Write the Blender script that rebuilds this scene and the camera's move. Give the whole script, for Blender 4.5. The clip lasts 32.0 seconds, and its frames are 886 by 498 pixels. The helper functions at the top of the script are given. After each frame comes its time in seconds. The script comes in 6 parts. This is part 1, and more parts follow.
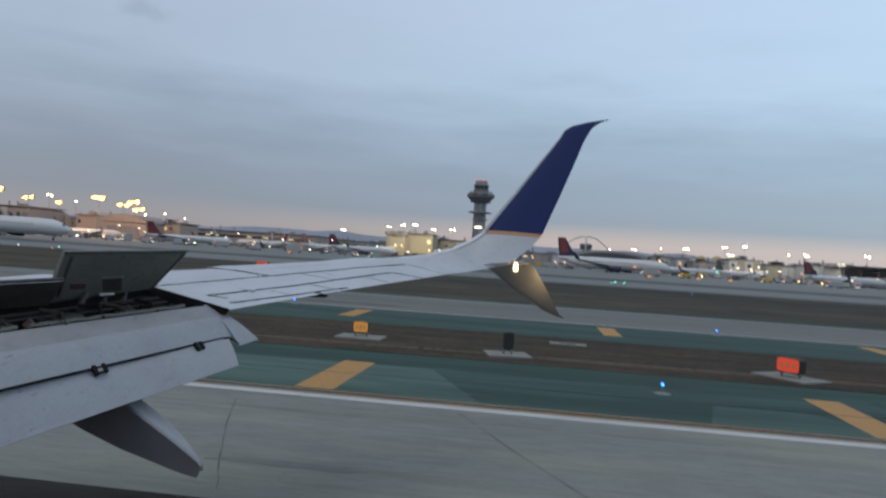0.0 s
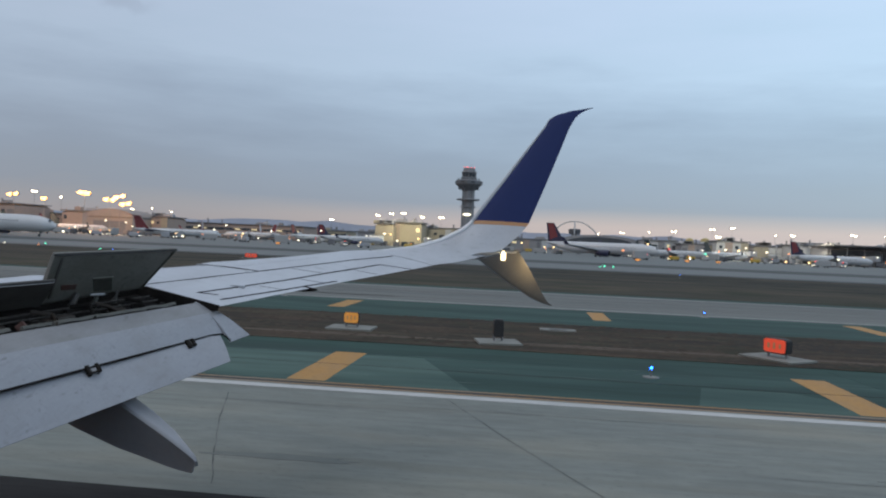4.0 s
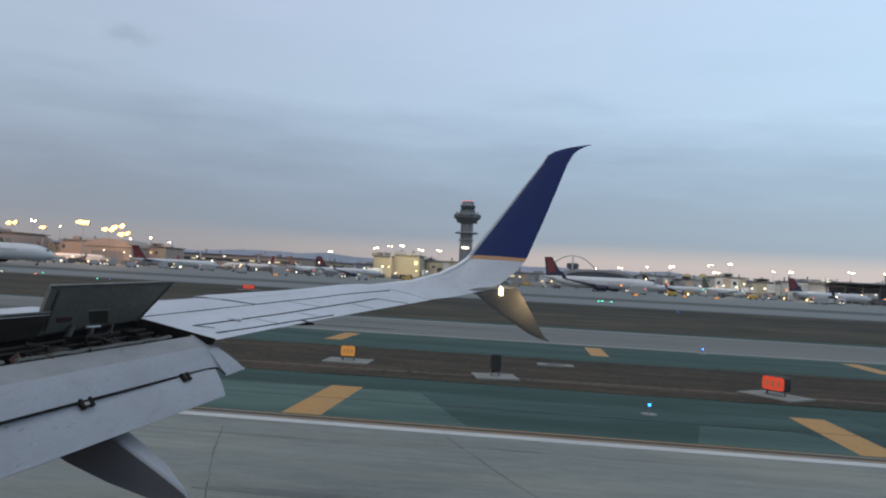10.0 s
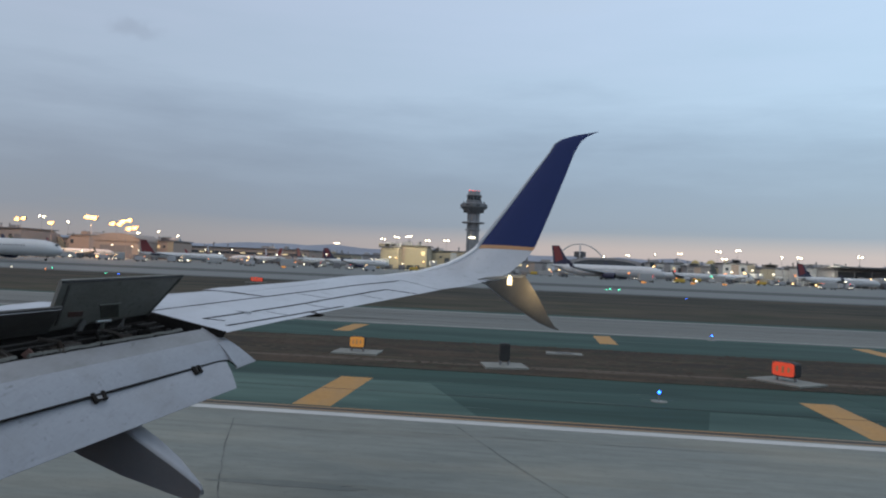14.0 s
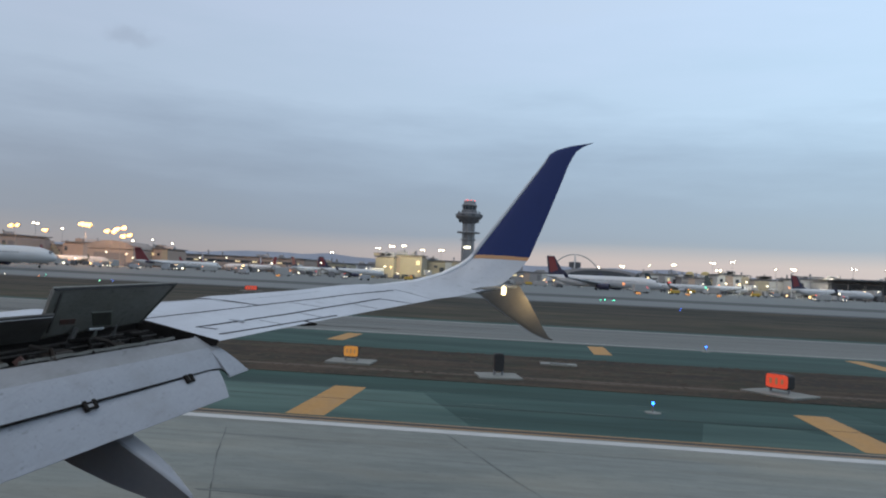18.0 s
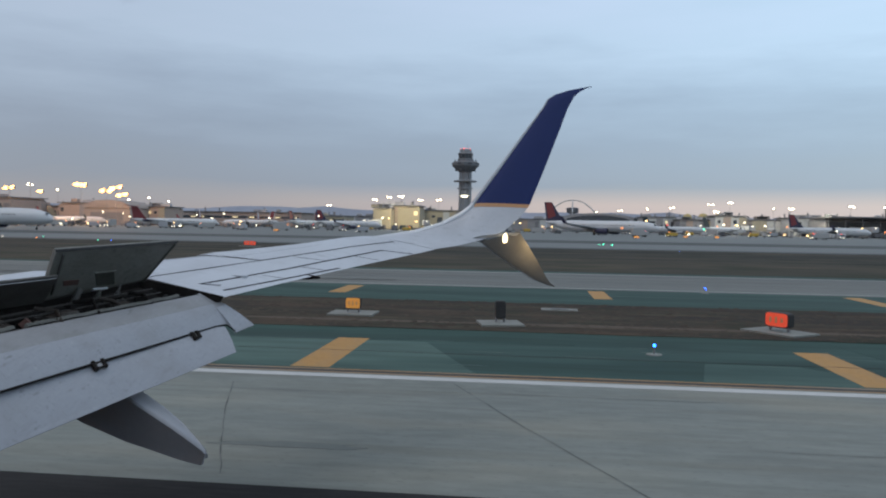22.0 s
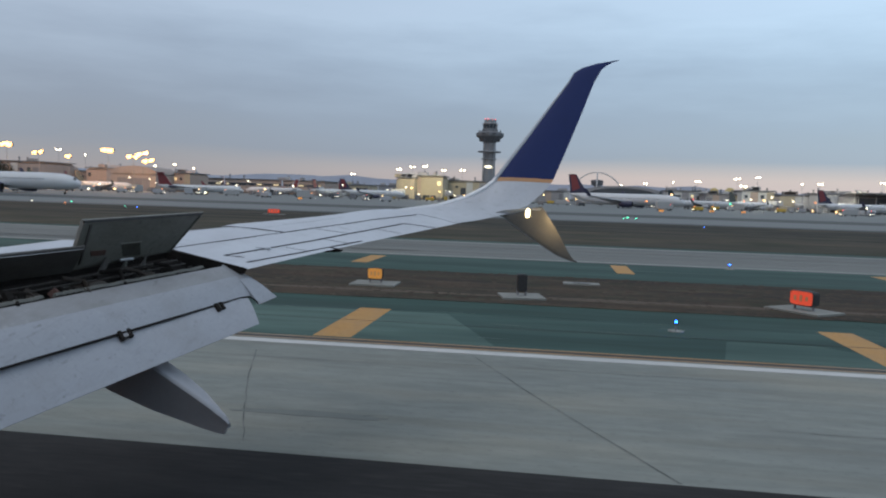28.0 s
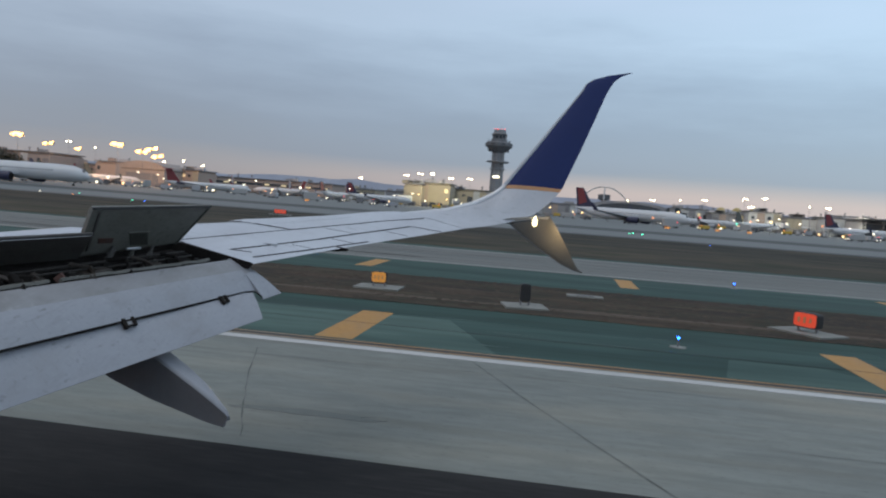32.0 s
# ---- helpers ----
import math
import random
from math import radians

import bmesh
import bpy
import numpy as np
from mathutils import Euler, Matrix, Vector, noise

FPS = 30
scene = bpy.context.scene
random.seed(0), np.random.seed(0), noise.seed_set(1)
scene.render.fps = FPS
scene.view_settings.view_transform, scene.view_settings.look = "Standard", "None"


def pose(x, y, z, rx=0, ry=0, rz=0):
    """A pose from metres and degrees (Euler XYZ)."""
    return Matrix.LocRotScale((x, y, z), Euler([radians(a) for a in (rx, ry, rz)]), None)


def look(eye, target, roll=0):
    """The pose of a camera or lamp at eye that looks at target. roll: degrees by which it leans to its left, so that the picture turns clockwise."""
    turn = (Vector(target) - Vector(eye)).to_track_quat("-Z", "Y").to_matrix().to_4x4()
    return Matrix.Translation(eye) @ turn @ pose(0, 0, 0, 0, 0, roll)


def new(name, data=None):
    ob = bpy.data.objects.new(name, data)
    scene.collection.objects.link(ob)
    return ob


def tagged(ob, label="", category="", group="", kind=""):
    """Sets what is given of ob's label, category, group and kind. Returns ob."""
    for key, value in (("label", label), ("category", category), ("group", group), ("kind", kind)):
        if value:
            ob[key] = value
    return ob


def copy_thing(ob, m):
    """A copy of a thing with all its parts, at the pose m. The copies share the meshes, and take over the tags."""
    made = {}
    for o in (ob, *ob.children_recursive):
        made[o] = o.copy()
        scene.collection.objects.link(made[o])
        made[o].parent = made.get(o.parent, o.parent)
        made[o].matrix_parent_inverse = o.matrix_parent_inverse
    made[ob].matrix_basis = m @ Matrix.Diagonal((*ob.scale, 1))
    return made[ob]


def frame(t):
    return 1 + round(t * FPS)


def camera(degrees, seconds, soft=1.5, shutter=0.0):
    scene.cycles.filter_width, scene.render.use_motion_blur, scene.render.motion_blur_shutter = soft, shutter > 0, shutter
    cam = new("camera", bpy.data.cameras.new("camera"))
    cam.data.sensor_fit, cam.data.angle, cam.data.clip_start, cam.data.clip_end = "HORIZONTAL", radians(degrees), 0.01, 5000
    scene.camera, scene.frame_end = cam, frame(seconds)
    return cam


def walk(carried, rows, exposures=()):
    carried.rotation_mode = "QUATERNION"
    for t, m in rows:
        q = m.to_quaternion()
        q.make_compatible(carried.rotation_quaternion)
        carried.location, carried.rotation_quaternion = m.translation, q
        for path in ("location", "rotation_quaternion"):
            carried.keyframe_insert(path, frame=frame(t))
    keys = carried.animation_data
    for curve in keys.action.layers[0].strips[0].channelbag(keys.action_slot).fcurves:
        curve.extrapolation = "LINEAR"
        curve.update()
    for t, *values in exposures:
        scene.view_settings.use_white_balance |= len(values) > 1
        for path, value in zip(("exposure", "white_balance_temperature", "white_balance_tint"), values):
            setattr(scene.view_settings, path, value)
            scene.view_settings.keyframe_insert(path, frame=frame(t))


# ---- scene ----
cam = camera(60, 32.0, 2.1, 0.5)

# the camera's path: seconds, place in metres, turn in degrees
PATH = [
    (0, -0.012, 0.097, 3.913, 90.38, -3.74, 7.29),
    (0.5, -0.037, 0.072, 3.908, 87.83, -2.69, 6.45),
    (1, -0.038, 0.104, 3.918, 88.47, -2.34, 6.84),
    (1.5, -0.052, 0.077, 3.903, 88.92, -0.68, 7.78),
    (2, -0.048, 0.095, 3.917, 89.15, 0.06, 8.02),
    (2.5, -0.038, 0.096, 3.908, 89.12, -1.44, 8.19),
    (4.5, 0.043, -0.040, 3.994, 90.08, -2.36, 6.20),
    (5, 0.054, -0.041, 4.005, 90.74, -1.60, 6.67),
    (5.5, 0.064, -0.031, 4.023, 90.47, -2.77, 8.05),
    (6, 0.066, -0.032, 4.001, 91.34, -2.13, 7.48),
    (6.5, 0.063, -0.049, 3.978, 91.47, -3.00, 5.92),
    (7, 0.085, -0.049, 3.972, 92.19, -3.01, 6.14),
    (7.5, 0.092, -0.058, 3.970, 92.18, -3.14, 6.18),
    (8, 0.082, -0.070, 3.963, 91.90, -2.86, 6.73),
    (8.5, 0.072, -0.052, 3.982, 91.80, -2.63, 7.10),
    (9, 0.073, -0.006, 4.001, 91.09, -3.28, 6.83),
    (9.5, 0.039, -0.041, 3.991, 91.58, -2.46, 6.85),
    (10, 0.031, -0.025, 4.003, 91.98, -3.06, 6.34),
    (10.5, 0.007, -0.048, 4.003, 91.84, -2.46, 7.24),
    (11, 0.016, -0.016, 4.014, 91.52, -3.10, 6.60),
    (11.5, 0.026, 0.006, 4.025, 92.09, -3.29, 7.61),
    (12, 0.020, -0.013, 4.012, 91.92, -3.15, 6.67),
    (12.5, 0.019, 0.012, 4.021, 91.00, -2.45, 8.42),
    (13, 0.000, -0.000, 4.000, 91.27, -2.90, 7.94),
    (13.5, 0.009, -0.000, 3.999, 91.01, -2.51, 7.68),
    (15.5, -0.017, -0.034, 4.006, 92.20, -2.92, 4.23),
    (16, 0.002, -0.002, 4.035, 91.92, -2.29, 5.39),
    (16.5, 0.015, 0.012, 4.035, 92.91, -3.91, 5.46),
    (17, 0.023, 0.018, 4.028, 91.44, -1.35, 6.12),
    (17.5, 0.022, 0.006, 4.015, 91.38, -2.79, 6.52),
    (18, 0.019, -0.010, 4.002, 91.95, -2.68, 6.50),
    (18.5, 0.017, -0.011, 3.997, 91.49, -2.43, 5.71),
    (19, 0.015, -0.002, 3.987, 92.34, -3.05, 4.37),
    (19.5, 0.003, -0.012, 3.977, 92.88, -3.29, 4.09),
    (20, -0.006, -0.011, 3.971, 92.86, -3.67, 3.48),
    (20.5, -0.002, 0.025, 3.985, 90.61, -2.18, 4.94),
    (21, -0.026, 0.011, 3.987, 89.46, -3.21, 4.91),
    (21.5, -0.034, 0.016, 3.991, 88.11, -1.47, 5.92),
    (22, -0.038, 0.031, 4.000, 88.19, -0.96, 6.35),
    (22.5, -0.050, 0.036, 3.997, 89.16, -1.88, 4.78),
    (23, -0.061, 0.047, 4.001, 89.66, -2.04, 3.70),
    (23.5, -0.067, 0.045, 3.998, 89.55, -1.71, 4.21),
    (24, -0.061, 0.052, 4.012, 89.50, -1.76, 4.67),
    (24.5, -0.052, 0.066, 4.010, 89.32, -1.74, 4.99),
    (26.5, 0.006, -0.021, 3.971, 91.53, -2.97, 3.31),
    (27, -0.001, -0.013, 4.004, 91.74, -2.69, 4.12),
    (27.5, -0.021, -0.000, 4.054, 89.59, -2.62, 8.02),
    (28, -0.032, 0.029, 4.066, 85.94, -1.81, 8.08),
    (28.5, -0.068, 0.013, 4.061, 86.06, -0.74, 8.74),
    (29, -0.053, 0.039, 4.070, 86.50, -1.67, 9.28),
    (29.5, -0.055, 0.046, 4.063, 87.38, -1.68, 9.15),
    (30, -0.048, 0.055, 4.063, 86.00, -1.82, 9.69),
    (30.5, -0.045, 0.049, 4.046, 86.91, -2.74, 9.57),
    (31, -0.048, 0.041, 4.034, 85.49, -3.10, 10.54),
    (31.5, -0.048, 0.036, 4.016, 85.75, -3.42, 10.09),
    (32, -0.054, 0.026, 4.004, 86.50, -4.23, 8.57),
]
walk(cam, [(t, pose(x, y, z, rx, ry, rz)) for t, x, y, z, rx, ry, rz in PATH],
     [(0, -0.12), (3, -0.08), (5, 0.0), (8, -0.02), (10, -0.05), (12, -0.10), (13.5, -0.12), (16, 0.0), (26, 0.02), (29, 0.02), (32, -0.03)])

# ---------------------------------------------------------------- sky and light
world = bpy.data.worlds.new("overcast_dusk")
scene.world = world
world.use_nodes = True
wn, wl = world.node_tree.nodes, world.node_tree.links
wn.clear()


def wnode(kind, **values):
    n = wn.new(kind)
    for key, value in values.items():
        if key in n.inputs:
            n.inputs[key].default_value = value
    return n


w_out = wn.new("ShaderNodeOutputWorld")
w_bg = wn.new("ShaderNodeBackground")
w_bg.inputs["Strength"].default_value = 1.0
w_co = wn.new("ShaderNodeTexCoord")
w_sep = wn.new("ShaderNodeSeparateXYZ")
wl.new(w_co.outputs["Generated"], w_sep.inputs[0])
w_ramp = wn.new("ShaderNodeValToRGB")
SKY = [(0.0, (0.30, 0.31, 0.34)), (0.03, (0.27, 0.31, 0.37)), (0.055, (0.22, 0.287, 0.39)), (0.10, (0.23, 0.305, 0.422)),
       (0.165, (0.305, 0.405, 0.54)), (0.23, (0.385, 0.505, 0.655)), (0.32, (0.425, 0.535, 0.70)), (0.55, (0.44, 0.52, 0.63)),
       (1.0, (0.50, 0.56, 0.64))]
els = w_ramp.color_ramp.elements
els[0].position, els[0].color = SKY[0][0], (*SKY[0][1], 1)
els[1].position, els[1].color = SKY[-1][0], (*SKY[-1][1], 1)
for p, c in SKY[1:-1]:
    e = els.new(p)
    e.color = (*c, 1)
CLOUD = Vector((math.sin(radians(-29.6)) * math.cos(radians(15.3)), math.cos(radians(-29.6)) * math.cos(radians(15.3)), math.sin(radians(15.3))))
# cloud sheets bend the height at which the sky is read, so that its layers run unevenly
w_map = wn.new("ShaderNodeMapping")
w_map.inputs["Scale"].default_value = (1.6, 1.6, 9.0)
wl.new(w_co.outputs["Generated"], w_map.inputs[0])
w_noise = wnode("ShaderNodeTexNoise", Scale=2.4, Detail=6.0, Roughness=0.56)
wl.new(w_map.outputs[0], w_noise.inputs["Vector"])
w_weak = wn.new("ShaderNodeMath")      # no bending at the horizon itself
w_weak.operation = "MULTIPLY"
wl.new(w_sep.outputs["Z"], w_weak.inputs[0])
w_weak.inputs[1].default_value = 6.0
w_weak.use_clamp = True
w_sub = wn.new("ShaderNodeMath")
w_sub.operation = "MULTIPLY_ADD"
wl.new(w_noise.outputs["Fac"], w_sub.inputs[0])
w_sub.inputs[1].default_value = 0.16
w_sub.inputs[2].default_value = -0.08
w_mul = wn.new("ShaderNodeMath")
w_mul.operation = "MULTIPLY"
wl.new(w_sub.outputs[0], w_mul.inputs[0])
wl.new(w_weak.outputs[0], w_mul.inputs[1])
w_add = wn.new("ShaderNodeMath")
w_add.operation = "ADD"
wl.new(w_sep.outputs["Z"], w_add.inputs[0])
wl.new(w_mul.outputs[0], w_add.inputs[1])
wl.new(w_add.outputs[0], w_ramp.inputs["Fac"])
# the pink strip of clear sky low over one side of the horizon
w_pinkh = wn.new("ShaderNodeMapRange")
for k, v in (("From Min", 0.028), ("From Max", 0.050), ("To Min", 1.0), ("To Max", 0.0)):
    w_pinkh.inputs[k].default_value = v
wl.new(w_sep.outputs["Z"], w_pinkh.inputs[0])
w_pinkx = wn.new("ShaderNodeMapRange")
for k, v in (("From Min", -0.48), ("From Max", 0.05), ("To Min", 0.03), ("To Max", 0.66)):
    w_pinkx.inputs[k].default_value = v
wl.new(w_sep.outputs["X"], w_pinkx.inputs[0])
w_pink = wn.new("ShaderNodeMath")
w_pink.operation = "MULTIPLY"
wl.new(w_pinkh.outputs[0], w_pink.inputs[0])
wl.new(w_pinkx.outputs[0], w_pink.inputs[1])
w_mix = wn.new("ShaderNodeMixRGB")
w_mix.inputs["Color2"].default_value = (0.515, 0.435, 0.43, 1)
wl.new(w_pink.outputs[0], w_mix.inputs["Fac"])
wl.new(w_ramp.outputs["Color"], w_mix.inputs["Color1"])
# a thin share of the clear-sky model keeps the light's colour true above the cloud
w_sky = wn.new("ShaderNodeTexSky")
w_sky.sky_type, w_sky.sun_disc = "NISHITA", False
w_sky.sun_elevation, w_sky.sun_rotation = radians(4), radians(250)
w_scale = wn.new("ShaderNodeMixRGB")
w_scale.blend_type = "ADD"
w_scale.inputs["Fac"].default_value = 0.03
wl.new(w_mix.outputs[0], w_scale.inputs["Color1"])
wl.new(w_sky.outputs[0], w_scale.inputs["Color2"])
w_side = wn.new("ShaderNodeMapRange")
for k, v in (("From Min", -0.55), ("From Max", 0.45), ("To Min", 0.0), ("To Max", 1.0)):
    w_side.inputs[k].default_value = v
wl.new(w_sep.outputs["X"], w_side.inputs[0])
w_tint = wn.new("ShaderNodeMixRGB")    # a lavender cast forward, a brighter and bluer sky aft
w_tint.inputs["Color1"].default_value = (1.02, 0.955, 0.945, 1)
w_tint.inputs["Color2"].default_value = (1.29, 1.33, 1.34, 1)
wl.new(w_side.outputs[0], w_tint.inputs["Fac"])
w_bright = wn.new("ShaderNodeMixRGB")
w_bright.blend_type = "MULTIPLY"
w_bright.inputs["Fac"].default_value = 1.0
wl.new(w_scale.outputs[0], w_bright.inputs["Color1"])
wl.new(w_tint.outputs[0], w_bright.inputs["Color2"])
# one small dark scrap of cloud high on the forward side
w_warp = wnode("ShaderNodeTexNoise", Scale=26.0, Detail=4.0)
wl.new(w_co.outputs["Generated"], w_warp.inputs["Vector"])
w_flat = wn.new("ShaderNodeVectorMath")
w_flat.operation = "MULTIPLY_ADD"
wl.new(w_warp.outputs["Color"], w_flat.inputs[0])
w_flat.inputs[1].default_value = (0.05, 0.05, 0.05)
wl.new(w_co.outputs["Generated"], w_flat.inputs[2])
w_aim = wn.new("ShaderNodeVectorMath")
w_aim.operation = "SUBTRACT"
wl.new(w_flat.outputs[0], w_aim.inputs[0])
w_aim.inputs[1].default_value = tuple(c + 0.025 for c in CLOUD)
w_wide = wn.new("ShaderNodeVectorMath")
w_wide.operation = "MULTIPLY"
w_wide.inputs[1].default_value = (1.0, 1.0, 2.2)
wl.new(w_aim.outputs[0], w_wide.inputs[0])
w_len = wn.new("ShaderNodeVectorMath")
w_len.operation = "LENGTH"
wl.new(w_wide.outputs[0], w_len.inputs[0])
w_scrap = wn.new("ShaderNodeMapRange")
w_scrap.interpolation_type = "SMOOTHSTEP"
for k, v in (("From Min", 0.006), ("From Max", 0.042), ("To Min", 0.20), ("To Max", 0.0)):
    w_scrap.inputs[k].default_value = v
wl.new(w_len.outputs["Value"], w_scrap.inputs[0])
w_cloud = wn.new("ShaderNodeMixRGB")
w_cloud.inputs["Color2"].default_value = (0.17, 0.19, 0.25, 1)
wl.new(w_scrap.outputs[0], w_cloud.inputs["Fac"])
wl.new(w_bright.outputs[0], w_cloud.inputs["Color1"])
wl.new(w_cloud.outputs[0], w_bg.inputs["Color"])
wl.new(w_bg.outputs[0], w_out.inputs[0])

sun = new("sun", bpy.data.lights.new("sun", "SUN"))
sun.data.energy, sun.data.angle, sun.data.color = 0.5, radians(40), (1.0, 0.95, 0.9)
sun.matrix_world = look((0, 0, 60), (20, 30, 0))


# ---------------------------------------------------------------- materials
def material(name, base, rough=0.6, metal=0.0, spread=0.12, size=3.0, stretch=(1, 1, 1), bump=0.15, fine=18.0, second=None,
             amount=0.0, patch=0.6, glow=0.0, coat=0.0, shine=0.5):
    """A painted, worn surface: two scales of variation, a second colour in patches, and fine relief."""
    m = bpy.data.materials.new(name)
    m.use_nodes = True
    nt = m.node_tree
    b = nt.nodes["Principled BSDF"]
    b.inputs["Roughness"].default_value = rough
    b.inputs["Metallic"].default_value = metal
    b.inputs["Coat Weight"].default_value = coat
    b.inputs["Specular IOR Level"].default_value = shine
    co = nt.nodes.new("ShaderNodeTexCoord")
    mp = nt.nodes.new("ShaderNodeMapping")
    mp.inputs["Scale"].default_value = stretch
    nt.links.new(co.outputs["Object"], mp.inputs[0])
    n1 = nt.nodes.new("ShaderNodeTexNoise")
    n1.inputs["Scale"].default_value, n1.inputs["Detail"].default_value = size, 6.0
    n2 = nt.nodes.new("ShaderNodeTexNoise")
    n2.inputs["Scale"].default_value, n2.inputs["Detail"].default_value = fine, 4.0
    for n in (n1, n2):
        nt.links.new(mp.outputs[0], n.inputs["Vector"])
    info = nt.nodes.new("ShaderNodeObjectInfo")
    both = nt.nodes.new("ShaderNodeMath")
    both.operation = "ADD"
    nt.links.new(n1.outputs["Fac"], both.inputs[0])
    nt.links.new(n2.outputs["Fac"], both.inputs[1])
    value = nt.nodes.new("ShaderNodeMapRange")
    value.inputs["From Min"].default_value, value.inputs["From Max"].default_value = 0.6, 1.4
    value.inputs["To Min"].default_value, value.inputs["To Max"].default_value = 1 - spread, 1 + spread
    nt.links.new(both.outputs[0], value.inputs[0])
    tint = nt.nodes.new("ShaderNodeMixRGB")
    tint.inputs["Color1"].default_value = (*base, 1)
    tint.inputs["Color2"].default_value = (*(second or base), 1)
    sel = nt.nodes.new("ShaderNodeMapRange")
    sel.inputs["From Min"].default_value, sel.inputs["From Max"].default_value = patch - 0.12, patch + 0.12
    sel.inputs["To Max"].default_value = amount
    nt.links.new(n1.outputs["Fac"], sel.inputs[0])
    nt.links.new(sel.outputs[0], tint.inputs["Fac"])
    mul = nt.nodes.new("ShaderNodeMixRGB")
    mul.blend_type = "MULTIPLY"
    mul.inputs["Fac"].default_value = 1.0
    nt.links.new(tint.outputs[0], mul.inputs["Color1"])
    nt.links.new(value.outputs[0], mul.inputs["Color2"])
    nt.links.new(mul.outputs[0], b.inputs["Base Color"])
    if bump:
        bp = nt.nodes.new("ShaderNodeBump")
        bp.inputs["Strength"].default_value, bp.inputs["Distance"].default_value = bump, 0.02
        nt.links.new(n2.outputs["Fac"], bp.inputs["Height"])
        nt.links.new(bp.outputs[0], b.inputs["Normal"])
    if glow:
        b.inputs["Emission Color"].default_value = (*base, 1)
        b.inputs["Emission Strength"].default_value = glow
    return m


def specks(m, colour, size, stretch, low, high, amount):
    """Fine dirt over a paint: small marks where a sharp noise passes a threshold."""
    nt = m.node_tree
    b = nt.nodes["Principled BSDF"]
    base = b.inputs["Base Color"].links[0].from_socket
    co, mp = nt.nodes.new("ShaderNodeTexCoord"), nt.nodes.new("ShaderNodeMapping")
    mp.inputs["Scale"].default_value = stretch
    n = nt.nodes.new("ShaderNodeTexNoise")
    n.inputs["Scale"].default_value, n.inputs["Detail"].default_value = size, 3.0
    r = nt.nodes.new("ShaderNodeMapRange")
    r.inputs["From Min"].default_value, r.inputs["From Max"].default_value, r.inputs["To Max"].default_value = low, high, amount
    mix = nt.nodes.new("ShaderNodeMixRGB")
    mix.inputs["Color2"].default_value = (*colour, 1)
    nt.links.new(co.outputs["Object"], mp.inputs[0])
    nt.links.new(mp.outputs[0], n.inputs["Vector"])
    nt.links.new(n.outputs["Fac"], r.inputs[0])
    nt.links.new(r.outputs[0], mix.inputs["Fac"])
    nt.links.new(base, mix.inputs["Color1"])
    nt.links.new(mix.outputs[0], b.inputs["Base Color"])


def lamp_glass(name, colour, strength):
    m = material(name, colour, 0.3, 0, 0.02, 2, bump=0)
    b = m.node_tree.nodes["Principled BSDF"]
    b.inputs["Emission Color"].default_value = (*colour, 1)
    b.inputs["Emission Strength"].default_value = strength
    return m


M_CONCRETE = material("runway_concrete", (0.191, 0.206, 0.192), 0.88, 0, 0.20, 0.5, (0.22, 0.9, 1), 0.15, 5.0, (0.128, 0.142, 0.139), 0.6, 0.58, shine=0.2)
M_TAXI = material("stained_taxiway_concrete", (0.158, 0.166, 0.158), 0.88, 0, 0.22, 0.4, (0.10, 0.9, 1), 0.12, 3.0, (0.105, 0.110, 0.108), 0.7, 0.52, shine=0.2)
specks(M_TAXI, (0.085, 0.088, 0.086), 0.5, (0.03, 1.2, 1), 0.50, 0.68, 0.6)
specks(M_TAXI, (0.205, 0.210, 0.192), 0.8, (0.04, 1.0, 1), 0.54, 0.72, 0.5)
M_SHOULDER = material("worn_asphalt_shoulder", (0.067, 0.073, 0.074), 0.9, 0, 0.2, 0.25, (0.1, 1, 1), 0.1, 1.5, (0.085, 0.087, 0.086), 0.6, 0.55, shine=0.2)
M_APRON = material("apron_concrete", (0.150, 0.163, 0.164), 0.85, 0, 0.16, 0.12, (0.25, 1, 1), 0.1, 1.2, (0.120, 0.132, 0.134), 0.6, 0.55, shine=0.25)
M_ASPHALT = material("asphalt", (0.027, 0.027, 0.028), 0.9, 0, 0.22, 1.4, (0.2, 1, 1), 0.3, 9.0, (0.032, 0.032, 0.032), 0.4, 0.6, shine=0.08)
M_GREEN = material("green_shoulder_paint", (0.041, 0.083, 0.073), 0.8, 0, 0.34, 0.5, (0.12, 0.7, 1), 0.1, 2.4, (0.019, 0.042, 0.037), 1.0, 0.50, shine=0.15)
M_GREEN_PALE = material("faded_green_paint", (0.078, 0.128, 0.113), 0.8, 0, 0.34, 0.5, (0.12, 0.7, 1), 0.1, 2.4, (0.030, 0.058, 0.052), 0.9, 0.52, shine=0.15)
M_GREEN_WORN = material("scraped_green_paint", (0.125, 0.165, 0.150), 0.85, 0, 0.3, 1.5, (0.2, 1, 1), 0, 6.0, (0.08, 0.115, 0.105), 0.8, 0.5, shine=0.15)
M_GREEN_DARK = material("repainted_green", (0.030, 0.068, 0.058), 0.8, 0, 0.34, 0.5, (0.12, 0.7, 1), 0.1, 2.4, (0.020, 0.042, 0.036), 0.9, 0.50, shine=0.15)
M_GRASS = material("dry_infield", (0.060, 0.053, 0.041), 0.95, 0, 0.40, 0.55, (0.06, 0.8, 1), 0.5, 3.0, (0.034, 0.030, 0.027), 0.9, 0.48, shine=0.05)
M_TRACK = material("worn_earth", (0.125, 0.100, 0.080), 0.95, 0, 0.35, 0.6, (0.08, 1, 1), 0.3, 4.0, (0.075, 0.062, 0.052), 0.8, 0.5, shine=0.05)
